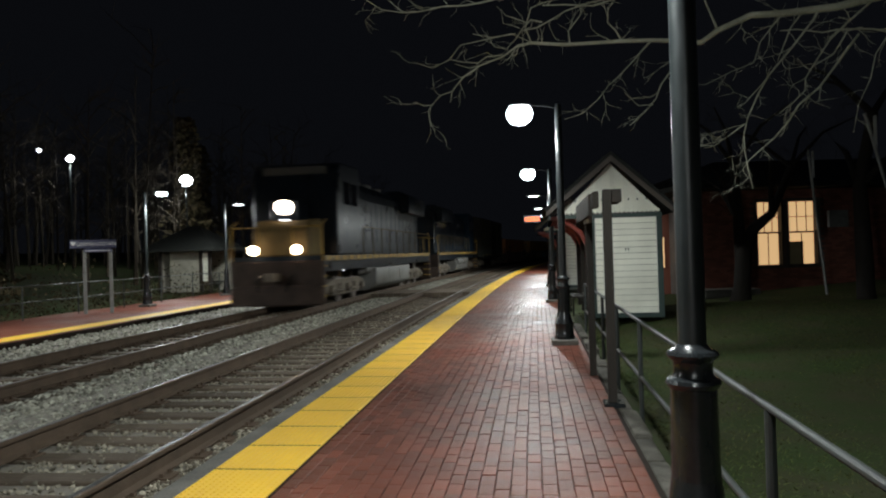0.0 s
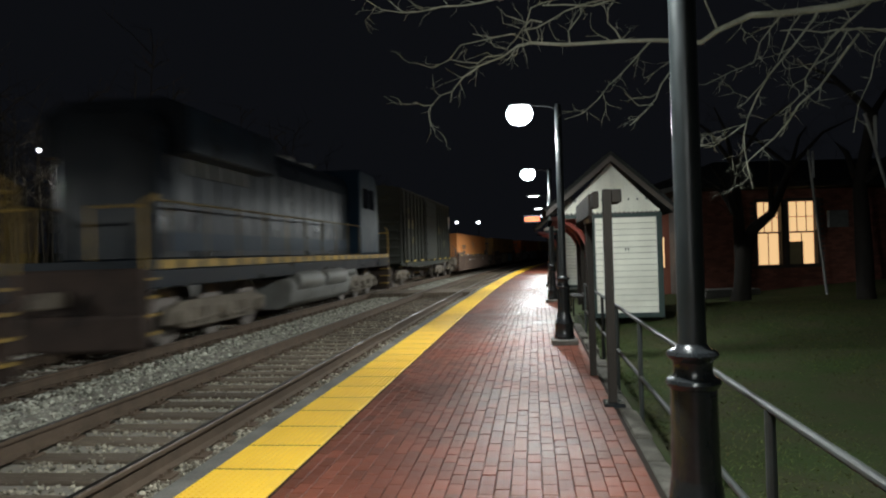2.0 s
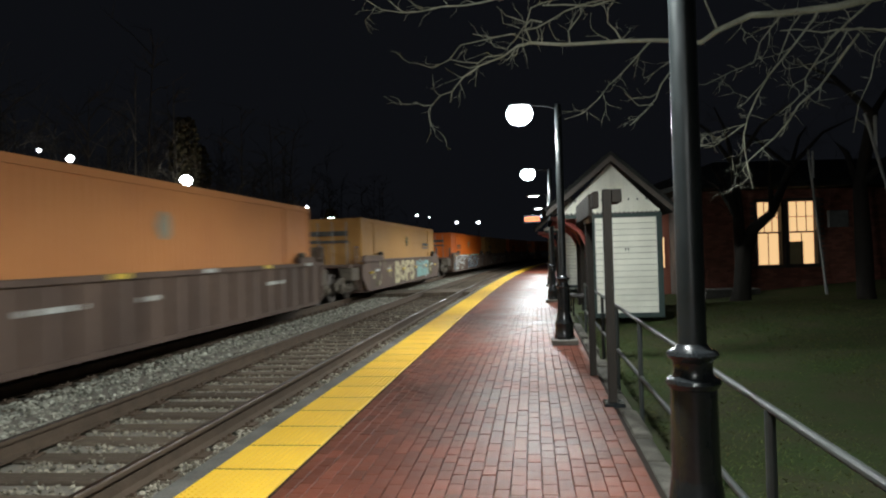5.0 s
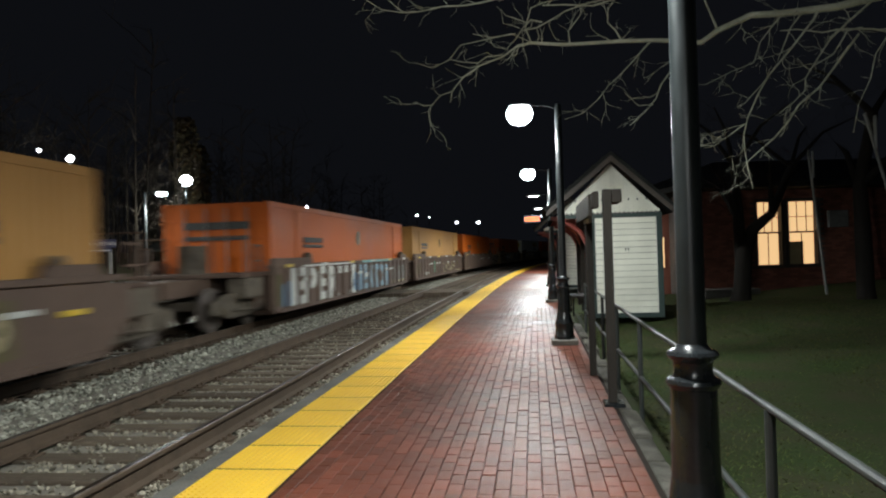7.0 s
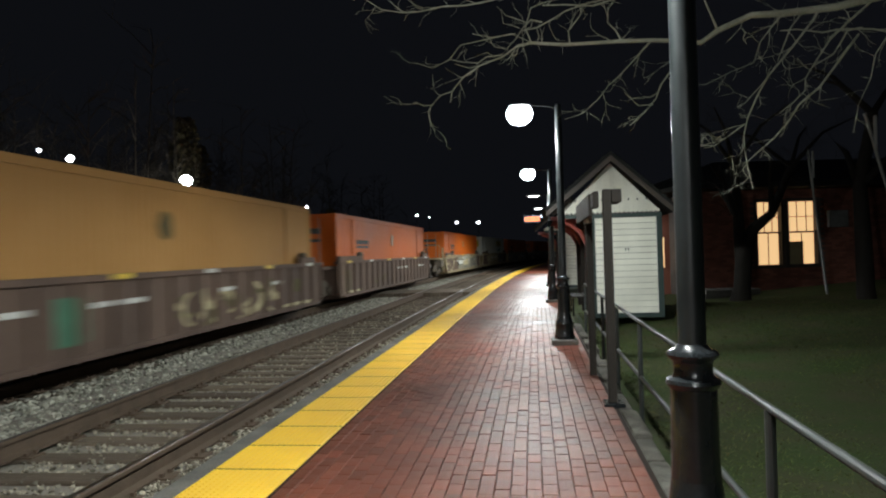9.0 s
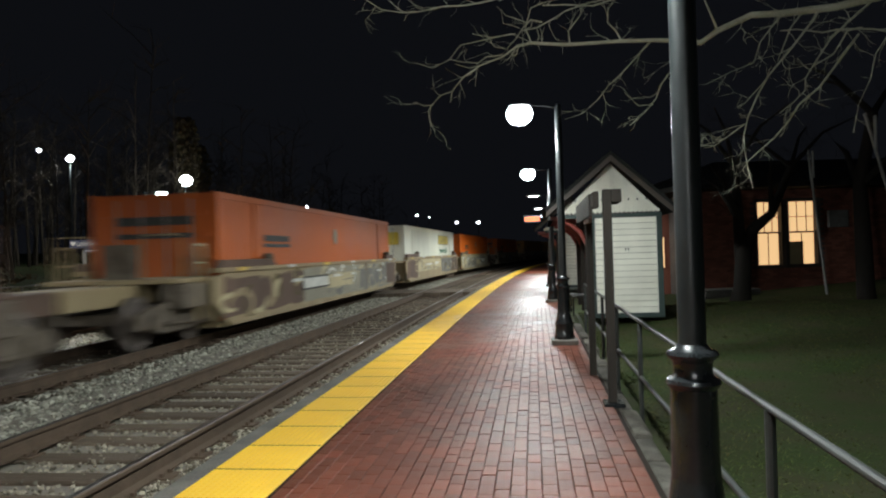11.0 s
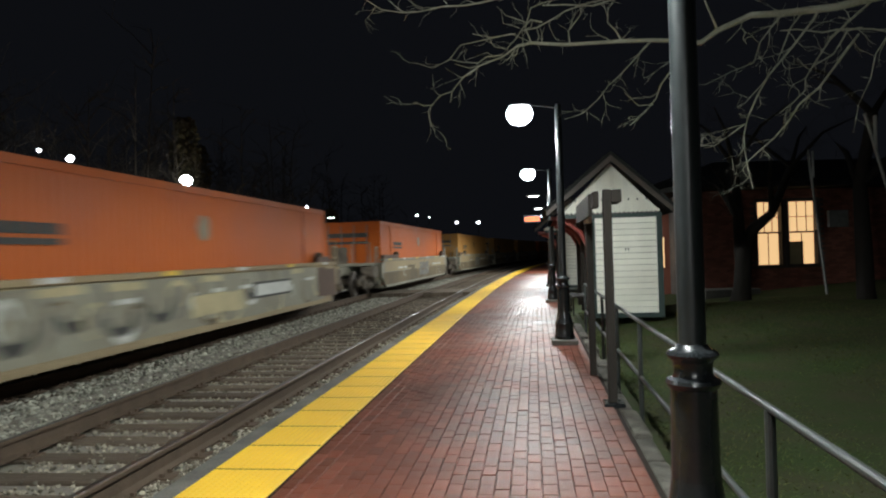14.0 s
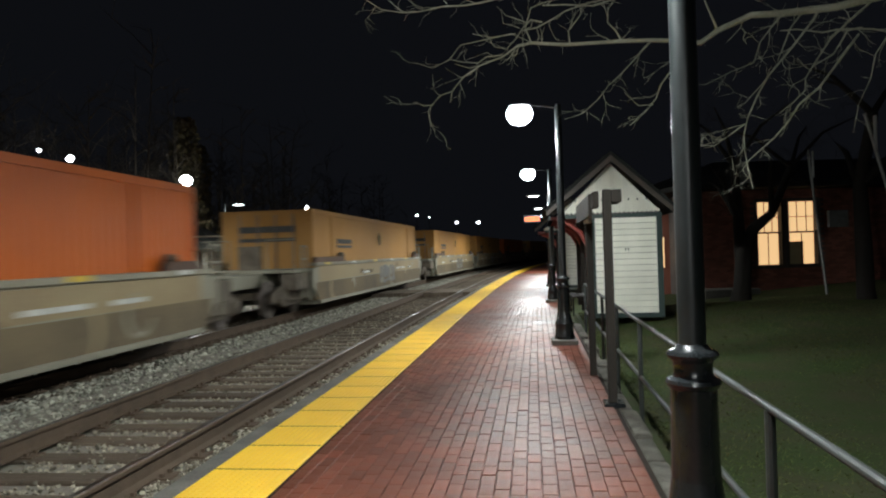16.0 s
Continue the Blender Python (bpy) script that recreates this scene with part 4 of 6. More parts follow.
    limb(0, (-0.33, 7.16, 3.92, 0.006), (-0.4, 7.14, 3.98, 0.0042), (-0.48, 7.12, 4.05, 0.003))
    limb(1, (0.98, 7.5, 3.68, 0.009), (0.92, 7.48, 3.83, 0.0073), (0.98, 7.46, 4.03, 0.006), (1.1, 7.44, 4.07, 0.0049), (1.33, 7.42, 4.12, 0.004))
    limb(1, (0.89, 7.5, 3.81, 0.008), (1.04, 7.48, 3.83, 0.007), (1.24, 7.46, 3.93, 0.0061), (1.33, 7.44, 3.98, 0.0053), (1.56, 7.42, 4.05, 0.0046), (1.85, 7.4, 4.1, 0.004))
    limb(0, (0.95, 7.48, 3.88, 0.006), (0.78, 7.46, 3.94, 0.0042), (0.72, 7.44, 3.95, 0.0029), (0.63, 7.42, 4.04, 0.002))
    limb(0, (0.86, 7.48, 3.83, 0.005), (0.77, 7.46, 3.86, 0.0037), (0.69, 7.44, 3.87, 0.0027), (0.67, 7.42, 4.02, 0.002))
    limb(1, (1.1, 7.45, 4.05, 0.007), (1.33, 7.45, 4.05, 0.007), (1.62, 7.45, 4.03, 0.007), (1.86, 7.45, 4.1, 0.007))
    limb(1, (1.38, 7.5, 3.66, 0.008), (1.36, 7.46, 3.78, 0.0058), (1.49, 7.42, 3.94, 0.0042), (1.47, 7.38, 4.04, 0.003))
    limb(1, (1.92, 7.5, 3.67, 0.009), (1.85, 7.46, 3.77, 0.0073), (1.76, 7.42, 3.84, 0.006), (1.76, 7.38, 3.98, 0.0049), (1.8, 7.34, 4.02, 0.004))
    limb(1, (2.21, 7.5, 3.66, 0.008), (2.04, 7.45, 3.47, 0.0063), (1.83, 7.4, 3.26, 0.005), (1.74, 7.35, 3.19, 0.004), (1.62, 7.3, 3.04, 0.0032), (1.45, 7.25, 2.89, 0.0025), (1.25, 7.2, 2.82, 0.002))
    limb(1, (2.59, 7.5, 3.65, 0.01), (2.4, 7.45, 3.33, 0.0079), (2.28, 7.4, 3.18, 0.0062), (2.21, 7.35, 3.03, 0.0049), (2.07, 7.3, 2.88, 0.0038), (1.91, 7.25, 2.75, 0.003))
    limb(0, (2.18, 7.35, 2.97, 0.004), (2.02, 7.32, 2.96, 0.0032), (1.93, 7.29, 3.04, 0.0025), (1.87, 7.26, 3.08, 0.002))
    limb(1, (3.98, 7.5, 3.94, 0.014), (3.89, 7.45, 3.82, 0.0118), (3.63, 7.4, 3.52, 0.0099), (3.36, 7.35, 3.23, 0.0084), (3.22, 7.3, 3.02, 0.0071), (3.09, 7.25, 2.78, 0.0059), (3.03, 7.2, 2.61, 0.005), (3.01, 7.15, 2.46, 0.0042), (3.02, 7.1, 2.26, 0.0036), (3.04, 7.05, 2.06, 0.003))
    limb(2, (3.06, 7.25, 2.73, 0.007), (2.88, 7.2, 2.61, 0.0046), (2.72, 7.15, 2.51, 0.003), (2.59, 7.1, 2.48, 0.002))
    limb(1, (3.36, 7.35, 3.22, 0.006), (3.22, 7.3, 3.08, 0.0042), (3.07, 7.25, 2.94, 0.0029), (2.96, 7.2, 2.89, 0.002))
    limb(2, (4.38, 7.5, 3.67, 0.012), (3.93, 7.45, 3.12, 0.01), (3.69, 7.4, 2.94, 0.0083), (3.55, 7.35, 2.76, 0.0069), (3.38, 7.3, 2.59, 0.0058), (3.18, 7.25, 2.44, 0.0048), (3.05, 7.2, 2.34, 0.004))
    limb(2, (4.54, 7.5, 4.02, 0.013), (4.24, 7.45, 3.78, 0.0105), (4.03, 7.4, 3.6, 0.0086), (3.86, 7.35, 3.38, 0.0069), (3.71, 7.3, 3.18, 0.0056), (3.68, 7.25, 3.05, 0.0046), (3.54, 7.2, 2.93, 0.0037), (3.37, 7.15, 2.81, 0.003))
    limb(1, (4.3, 7.3, 3.68, 0.01), (4.13, 7.26, 3.64, 0.0083), (4.02, 7.22, 3.49, 0.0069), (3.94, 7.18, 3.39, 0.0058), (3.83, 7.14, 3.33, 0.0048), (3.72, 7.1, 3.27, 0.004))
    limb(1, (3.52, 7.4, 3.7, 0.005), (3.69, 7.4, 3.71, 0.0059), (3.95, 7.4, 3.67, 0.0069), (4.15, 7.4, 3.7, 0.008), (4.47, 7.4, 3.69, 0.0094), (4.67, 7.4, 3.65, 0.011))
    limb(1, (3.8, 7.5, 3.91, 0.009), (3.66, 7.46, 3.75, 0.0062), (3.55, 7.42, 3.53, 0.0043), (3.47, 7.38, 3.38, 0.003))
    limb(2, (3.66, 7.5, 3.91, 0.009), (3.54, 7.45, 3.86, 0.0067), (3.31, 7.4, 3.59, 0.0049), (3.22, 7.35, 3.37, 0.0037), (2.94, 7.3, 3.26, 0.0027), (2.69, 7.25, 3.14, 0.002))
    limb(1, (4.67, 7.4, 3.69, 0.008), (4.46, 7.35, 3.42, 0.0057), (4.37, 7.3, 3.16, 0.004), (4.21, 7.25, 2.89, 0.0028), (4.12, 7.2, 2.6, 0.002))
    limb(0, (2.78, 7.5, 4.1, 0.006), (2.85, 7.47, 3.89, 0.0088), (2.89, 7.44, 3.75, 0.013))
    part("crown", twig_tree(limbs, rng, 1, 0.5, 0.0, 0.12, 0.42), "branch_lit", big, "bare grey twigs and limbs in a lamplit tone")

    def trunk_tree(rows, seed, label):
        r = random.Random(seed)
        t = thing("bare_tree", label, "tree")
        part("trunk", Geo().tube([p[:3] for p in rows], [p[3] for p in rows], 12), "bark_shaded", t)
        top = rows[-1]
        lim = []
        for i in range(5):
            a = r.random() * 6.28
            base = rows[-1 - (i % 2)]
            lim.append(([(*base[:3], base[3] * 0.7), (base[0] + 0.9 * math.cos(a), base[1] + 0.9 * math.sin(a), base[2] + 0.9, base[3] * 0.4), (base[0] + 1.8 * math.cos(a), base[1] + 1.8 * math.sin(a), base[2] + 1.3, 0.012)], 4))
        part("crown", twig_tree(lim, r, 2, 0.5, 0.0), "bark_shaded", t)
    trunk_tree([(7.72, 19.0, -0.3, 0.34), (7.82, 19.0, 0.35, 0.22), (7.9, 19.0, 1.3, 0.21), (8.15, 19.0, 1.9, 0.15), (8.65, 19.0, 2.3, 0.12), (9.2, 19.0, 3.5, 0.09)], 31, "dark leaning tree trunk on the lawn before the house")
    trunk_tree([(7.85, 19.05, 1.0, 0.17), (7.82, 19.1, 2.2, 0.14), (7.75, 19.1, 3.6, 0.1)], 33, "upright dark limb of the lawn tree")
    trunk_tree([(9.95, 17.0, -0.3, 0.26), (9.9, 17.0, 0.4, 0.2), (9.88, 17.0, 1.5, 0.19), (9.84, 17.0, 2.8, 0.16), (10.2, 17.0, 4.5, 0.12)], 32, "dark tree trunk on the lawn near the house")


build_trees()


def lean_signs():
    for x, y, dx, h in ((10.1, 19.0, -0.44, 3.95), (8.3, 20.2, -0.1, 3.4), (10.17, 15.2, -1.22, 4.2)):
        t = thing("parking_sign", "leaning grey metal sign post on the lawn", "sign", pose(x, y, 0.0))
        part("post", Geo().tube([(0, 0, -0.4), (dx, 0, h)], 0.035, 8), "galvanised", t)
        part("panel", Geo().prism([(-0.03, -0.35), (0.03, -0.35), (0.03, 0.35), (-0.03, 0.35)], "x", -0.15, 0.15, pose(dx * 0.9 + 0.06, -0.05, h * 0.9, 0, -5, 60)), "galvanised", t, bevel=0.01)


lean_signs()


def far_woods():
    """Bare dark wood on the bank beyond the far platform."""
    rng = random.Random(44)
    trunks, leaves = Geo(), Geo()
    for _ in range(230):
        s, o = rng.uniform(12, 90), rng.uniform(-52, -17)
        x, y, a = EDGE.at(s, o)
        z = -0.4 + max(0.0, (-o - 16) * 0.09)
        h = rng.uniform(6, 13)
        lean = (rng.gauss(0, 0.5), rng.gauss(0, 0.5))
        trunks.tube([(x, y, z), (x + lean[0] * 0.5, y + lean[1] * 0.5, z + h * 0.5), (x + lean[0], y + lean[1], z + h)], [rng.uniform(0.06, 0.16), 0.05, 0.015], 5)
        for _ in range(14):
            u = rng.uniform(0.2, 1.0)
            b = rng.random() * 6.28
            p = Vector((x + lean[0] * u, y + lean[1] * u, z + h * u))
            q = p + Vector((math.cos(b), math.sin(b), rng.uniform(0.2, 1.0))) * rng.uniform(0.8, 2.4)
            trunks.tube([p, p.lerp(q, 0.5) + Vector((0, 0, 0.15)), q], [0.035, 0.02, 0.008], 4)
            for _ in range(3):
                e = q + Vector((rng.gauss(0, 0.6), rng.gauss(0, 0.6), rng.gauss(0.3, 0.5)))
                trunks.tube([p.lerp(q, rng.uniform(0.4, 1)), e], [0.012, 0.005], 3)
    solid("far_wood", trunks, "far_bark_lit", "bare dark trees on the bank beyond the tracks", "trees", kind="stuff")
    # evergreens and scrub
    for cx, cy, base, h, w, n in ((-13.5, 36.5, 0.0, 0.0, 0.0, 0), (-15.5, 44.0, 0.4, 9.5, 2.0, 2200), (-17.5, 52.0, 0.5, 9.0, 2.2, 1800), (-9.5, 62.0, 0.0, 5.2, 1.6, 1200), (-21.0, 30.0, 0.3, 3.4, 3.0, 1500), (-16.5, 24.0, 0.0, 2.0, 2.0, 1300)):
        for _ in range(n):
            u = rng.random() ** 0.8
            r = w * (1 - 0.8 * u) * math.sqrt(rng.random()) * (1 + 0.3 * math.sin(9 * u))
            b = rng.random() * 6.28
            x, y, z = cx + r * math.cos(b), cy + r * math.sin(b), base + 0.3 + h * u
            k = rng.uniform(0.08, 0.2)
            d1 = Vector((rng.gauss(0, 1), rng.gauss(0, 1), rng.gauss(0, 1))).normalized() * k
            d2 = Vector((rng.gauss(0, 1), rng.gauss(0, 1), rng.gauss(0, 1))).normalized() * k
            p = Vector((x, y, z))
            leaves.add([p - d1, p + d2, p + d1, p - d2], [(0, 1, 2, 3)])
    for _ in range(9000):
        o, s = rng.uniform(-16.5, -12.5), rng.uniform(8, 36)
        x, y, a = EDGE.at(s, o)
        z = rng.random() ** 1.7 * (0.9 + 0.6 * math.sin(s * 1.7 + o) + 0.5 * math.sin(s * 0.6)) - 0.1
        k = rng.uniform(0.02, 0.06)
        d1 = Vector((rng.gauss(0, 1), rng.gauss(0, 1), rng.gauss(0, 1))).normalized() * k
        d2 = Vector((rng.gauss(0, 1), rng.gauss(0, 1), rng.gauss(0, 1))).normalized() * k
        p = Vector((x, y, z))
        leaves.add([p - d1, p + d2, p + d1, p - d2], [(0, 1, 2, 3)])
    solid("evergreen_scrub", leaves, "leaf_dark", "dark evergreen and scrub foliage beyond the tracks", "bush", kind="stuff", smooth=0)


far_woods()


# ---------- the train ----------
# Every car: local y runs back along the train from its front, x towards the platform, z from the rail top.
SPEED = 15.2
MOVING = []       # (thing, its front at the start, its length, whether it runs backwards)


def set_on_track(t, front, length, backwards=False):
    MOVING.append((t, front, length, backwards))
    return t


WHEELS = []


def wheel_truck(t, y, axles=2, gap=1.78, mat="truck", big=False, backwards=False):
    """A truck with side frames, wheels, springs and axle boxes about y."""
    r = 0.5 if big else 0.44
    ys = [y + (i - (axles - 1) / 2) * gap for i in range(axles)]
    w = part("truck", Geo().box(-0.6, ys[0] - 0.3, 0.45, 0.6, ys[-1] + 0.3, 0.62), mat, t, "grimy steel truck")
    for sx in (-1, 1):
        f = Geo().prism([(ys[0] - 0.42, 0.36), (ys[0] - 0.42, 0.60), (ys[0] + 0.2, 0.74), (ys[-1] - 0.2, 0.74), (ys[-1] + 0.42, 0.60), (ys[-1] + 0.42, 0.36), (ys[-1] + 0.12, 0.34), (ys[-1] - 0.35, 0.24), (ys[0] + 0.35, 0.24), (ys[0] - 0.12, 0.34)],
                        "x", sx * 1.0 - 0.06, sx * 1.0 + 0.06)
        part("side_frame", f, mat, w, bevel=0.02)
        for yy in ys:
            wheel = part("wheel", Geo().lathe([(r * 0.3, -0.07), (r * 0.85, -0.05), (r, -0.06), (r, 0.05), (r * 0.82, 0.06), (r * 0.78, 0.02), (r * 0.35, 0.02), (r * 0.3, 0.07)], 24, pose(0, 0, 0, 0, 90, 0)), "wheel_steel", w)
            wheel.location = (sx * 0.76, yy, r)
            WHEELS.append((wheel, sx * 0.76, yy, r, -1 if backwards else 1))
            part("axle_box", Geo().lathe([(0.14, -0.02), (0.14, 0.10), (0.10, 0.14), (0.05, 0.15)], 12, pose(sx * 1.04, yy, 0.44, 0, sx * 90, 0)), mat, w)
        for yy in ([y] if axles == 2 else [(ys[0] + ys[1]) / 2, (ys[1] + ys[2]) / 2]):
            part("spring", Geo().tube([(sx * 1.05, yy - 0.13, 0.30), (sx * 1.05, yy - 0.13, 0.60)], 0.07, 8).tube([(sx * 1.05, yy + 0.13, 0.30), (sx * 1.05, yy + 0.13, 0.60)], 0.07, 8), mat, w)
            part("brake_rod", Geo().tube([(sx * 1.12, yy - 0.5, 0.42), (sx * 1.12, yy + 0.5, 0.36)], 0.035, 6), mat, w)
    return w


def locomotive(front, lead):
    L = 19.2 if lead else 18.6
    t = thing("locomotive", "dark blue diesel locomotive with yellow nose and sill" + (" and lit headlights" if lead else ""), "locomotive", group="train")
    # frame, sill and yellow edge stripe
    part("underframe", Geo().box(-1.35, 0.55, 1.02, 1.35, L - 0.55, 1.32), "loco_navy", t, bevel=0.02)
    for sx in (-1, 1):
        n = 22
        for i in range(n):
            y0 = 0.6 + (L - 1.2) * i / n
            part("sill_stripe", Geo().box(sx * 1.352, y0, 1.33, sx * 1.372, y0 + (L - 1.2) / n * 0.72, 1.47), "loco_yellow", t, "yellow sill marking")
    part("walkway", Geo().box(-1.36, 0.5, 1.32, 1.36, L - 0.5, 1.48), "loco_navy", t, bevel=0.01)
    # nose and cab
    part("nose", Geo().prism([(0.75, 1.48), (0.70, 2.2), (0.95, 2.5), (2.2, 2.62), (2.2, 1.48)], "x", -0.82, 0.82), "loco_yellow_dim" if lead else "loco_yellow", t, "yellow nose", bevel=0.05)
    cab = part("cab", Geo().prism([(2.0, 1.48), (2.0, 3.15), (2.15, 4.05), (2.5, 4.3), (4.6, 4.35), (4.7, 4.2), (4.7, 1.48)], "x", -1.32, 1.32), "loco_navy" if lead else "loco_blue", t, bevel=0.05)
    for sx in (-1, 1):
        part("windscreen", Geo().box(sx * 0.82 - 0.36, 1.96, 3.05, sx * 0.82 + 0.36, 2.0, 3.8, pose(0, 0.03, 0, -4, 0, 0)), "glass_dark", cab)
        for y in (2.7, 3.6):
            part("side_window", Geo().box(sx * 1.305, y, 3.05, sx * 1.345, y + 0.7, 3.75), "glass_dark", cab)
    part("number_board", Geo().box(-1.0, 2.02, 3.95, 1.0, 2.12, 4.18), "paint_dark", cab)
    # long hood with doors, radiator and fans
    hood = part("hood", Geo().prism([(-0.92, 1.48), (-0.92, 3.75), (-0.7, 4.05), (0.7, 4.05), (0.92, 3.75), (0.92, 1.48)], "y", 4.72, L - 1.6), "loco_navy", t, bevel=0.03)
    for sx in (-1, 1):
        for i in range(13):
            y = 5.1 + i * 0.88
            part("hood_door", Geo().box(sx * 0.925, y, 1.65, sx * 0.945, y + 0.8, 3.45), "loco_navy", hood, bevel=0.006)
        for i in range(5):
            part("vent", Geo().box(sx * 0.93, 13.2 + i * 0.6, 3.0, sx * 0.975, 13.7 + i * 0.6, 3.7), "paint_dark", hood)
        part("stripe", Geo().box(sx * 0.93, 5.0, 1.62, sx * 0.952, L - 1.8, 1.95), "loco_navy" if lead else "loco_blue", hood, "darker lower band")
    part("radiator", Geo().prism([(-1.38, 3.3), (-1.38, 4.1), (-0.9, 4.3), (0.9, 4.3), (1.38, 4.1), (1.38, 3.3)], "y", L - 6.0, L - 1.9), "loco_navy", t, bevel=0.03)
    for y in (7.5, 9.2, 11.0):
        part("fan", Geo().lathe([(0.6, 4.04), (0.6, 4.2), (0.5, 4.24)], 16, pose(0, y, 0)), "loco_grey", t)
    part("horn", Geo().tube([(0.2, 5.2, 4.05), (0.2, 5.0, 4.4)], 0.05, 6), "loco_grey", t)
    # pilot, steps, handrails
    for y, s in ((0.35, 1), (L - 0.35, -1)):
        part("pilot", Geo().prism([(y, 0.62), (y, 1.35), (y + 0.2 * s, 1.35), (y + 0.2 * s, 0.62)], "x", -1.36, 1.36), "plough", t, "dark pilot sheet", bevel=0.03)
        part("snow_plough", Geo().prism([(-1.36, y + 0.2 * s), (-1.36, y - 0.02 * s), (-0.7, y - 0.22 * s), (0.0, y - 0.34 * s), (0.7, y - 0.22 * s), (1.36, y - 0.02 * s), (1.36, y + 0.2 * s)], "z", 0.10, 0.66), "plough", t, "grimy angled snow plough", bevel=0.05)
        for sx in (-1, 1):
            part("air_hose", Geo().tube([(sx * 0.45, y - 0.02 * s, 0.95), (sx * 0.45, y - 0.2 * s, 0.8), (sx * 0.4, y - 0.36 * s, 0.5)], 0.025, 6), "black_paint", t)
        part("coupler", Geo().box(-0.14, min(y, y - 0.6 * s), 0.78, 0.14, max(y, y - 0.6 * s), 1.02), "truck", t, bevel=0.03)
        for sx in (-1, 1):
            for k in range(4):
                part("step", Geo().box(sx * 1.2 - 0.16, y + 0.25 * s - 0.15, 0.32 + k * 0.28, sx * 1.2 + 0.16, y + 0.25 * s + 0.15, 0.36 + k * 0.28), "loco_yellow", t)
            part("handrail", Geo().tube([(sx * 1.33, y + 0.08 * s, 0.5), (sx * 1.33, y + 0.08 * s, 2.35), (sx * 1.33, y + 0.5 * s, 2.5)], 0.028, 6), "loco_yellow", t)
            part("handrail", Geo().tube([(sx * 0.5, y, 1.48), (sx * 0.5, y, 2.3), (sx * 1.3, y, 2.3)], 0.025, 6), "loco_yellow", t)
    for sx in (-1, 1):
        part("side_rail", Geo().tube([(sx * 1.33, 5.0, 2.42), (sx * 1.33, L - 0.8, 2.42)], 0.02, 6), "loco_yellow_dim", t)
        for i in range(10):
            part("stanchion", Geo().tube([(sx * 1.33, 5.0 + i * 1.38, 1.48), (sx * 1.33, 5.0 + i * 1.38, 2.42)], 0.018, 5), "loco_yellow_dim", t)
    # fuel tank and air tanks
    flank = [(-1.38, 1.0), (-1.42, 0.95), (-1.42, 0.38), (-1.1, 0.2), (1.1, 0.2), (1.42, 0.38), (1.42, 0.95), (1.38, 1.0)] if lead else [(-1.3, 0.95), (-1.42, 0.75), (-1.35, 0.35), (-1.05, 0.2), (1.05, 0.2), (1.35, 0.35), (1.42, 0.75), (1.3, 0.95)]
    tank = part("fuel_tank", Geo().prism(flank, "y", 6.3 if lead else 6.5, 12.6 if lead else 11.8), "loco_grey", t, "grey fuel tank", bevel=0.03)
    for sx in (-1, 1):
        for y0 in (8.4, 10.5):
            part("tank_seam", Geo().box(sx * 1.418, y0, 0.4, sx * 1.43, y0 + 0.05, 0.94), "loco_grey", tank)
    for sx in (-1, 1):
        if not lead:
            for y0 in (7.2, 9.5):
                part("air_tank", Geo().tube([(sx * 1.3, y0, 0.86), (sx * 1.3, y0 + 0.06, 0.86), (sx * 1.3, y0 + 1.9, 0.86), (sx * 1.3, y0 + 1.96, 0.86)], [0.2, 0.24, 0.24, 0.2], 14), "loco_grey", t)
        part("air_tank", Geo().tube([(sx * 1.15, 5.4, 0.98), (sx * 1.15, 7.3, 0.98)], 0.17, 12), "loco_grey", t)
    wheel_truck(t, 3.7, 3, 1.75, "truck", True, not lead)
    wheel_truck(t, L - 3.7, 3, 1.75, "truck", True, not lead)
    part("headlight_box", Geo().prism([(1.15, 2.5), (1.15, 3.12), (1.4, 3.15), (2.0, 3.0), (2.0, 2.5)], "x", -0.42, 0.42), "loco_navy", t, bevel=0.03)
    if lead:
        # Lens discs are enlarged and the headlights overlap: glare put into their shape.
        for sx in (-0.07, 0.07):
            part("headlight", Geo().lathe([(0.10, -0.03), (0.185, -0.01), (0.20, 0.02), (0.16, 0.06), (0.07, 0.08)], 20, pose(sx, 1.13, 2.90, 90, 0, 0)), "headlight", t, "glaring headlight")
        part("number_lamp", Geo().box(-0.14, 1.12, 2.515, 0.14, 1.145, 2.545), "marker", t, "small lit number plate lamp")
        for sx in (-0.63, 0.63):
            part("ditch_light", Geo().lathe([(0.12, -0.03), (0.14, 0.0), (0.12, 0.03), (0.06, 0.05)], 16, pose(sx, 0.30, 1.66, 90, 0, 0)), "ditch_light", t, "glaring ditch light")
    part("step_light", Geo().lathe([(0.05, -0.01), (0.06, 0.02), (0.03, 0.03)], 10, pose(1.30, 2.6, 1.05, 0, 90, 0)), "marker", t, "small white step light")
    return set_on_track(t, front, L, not lead)


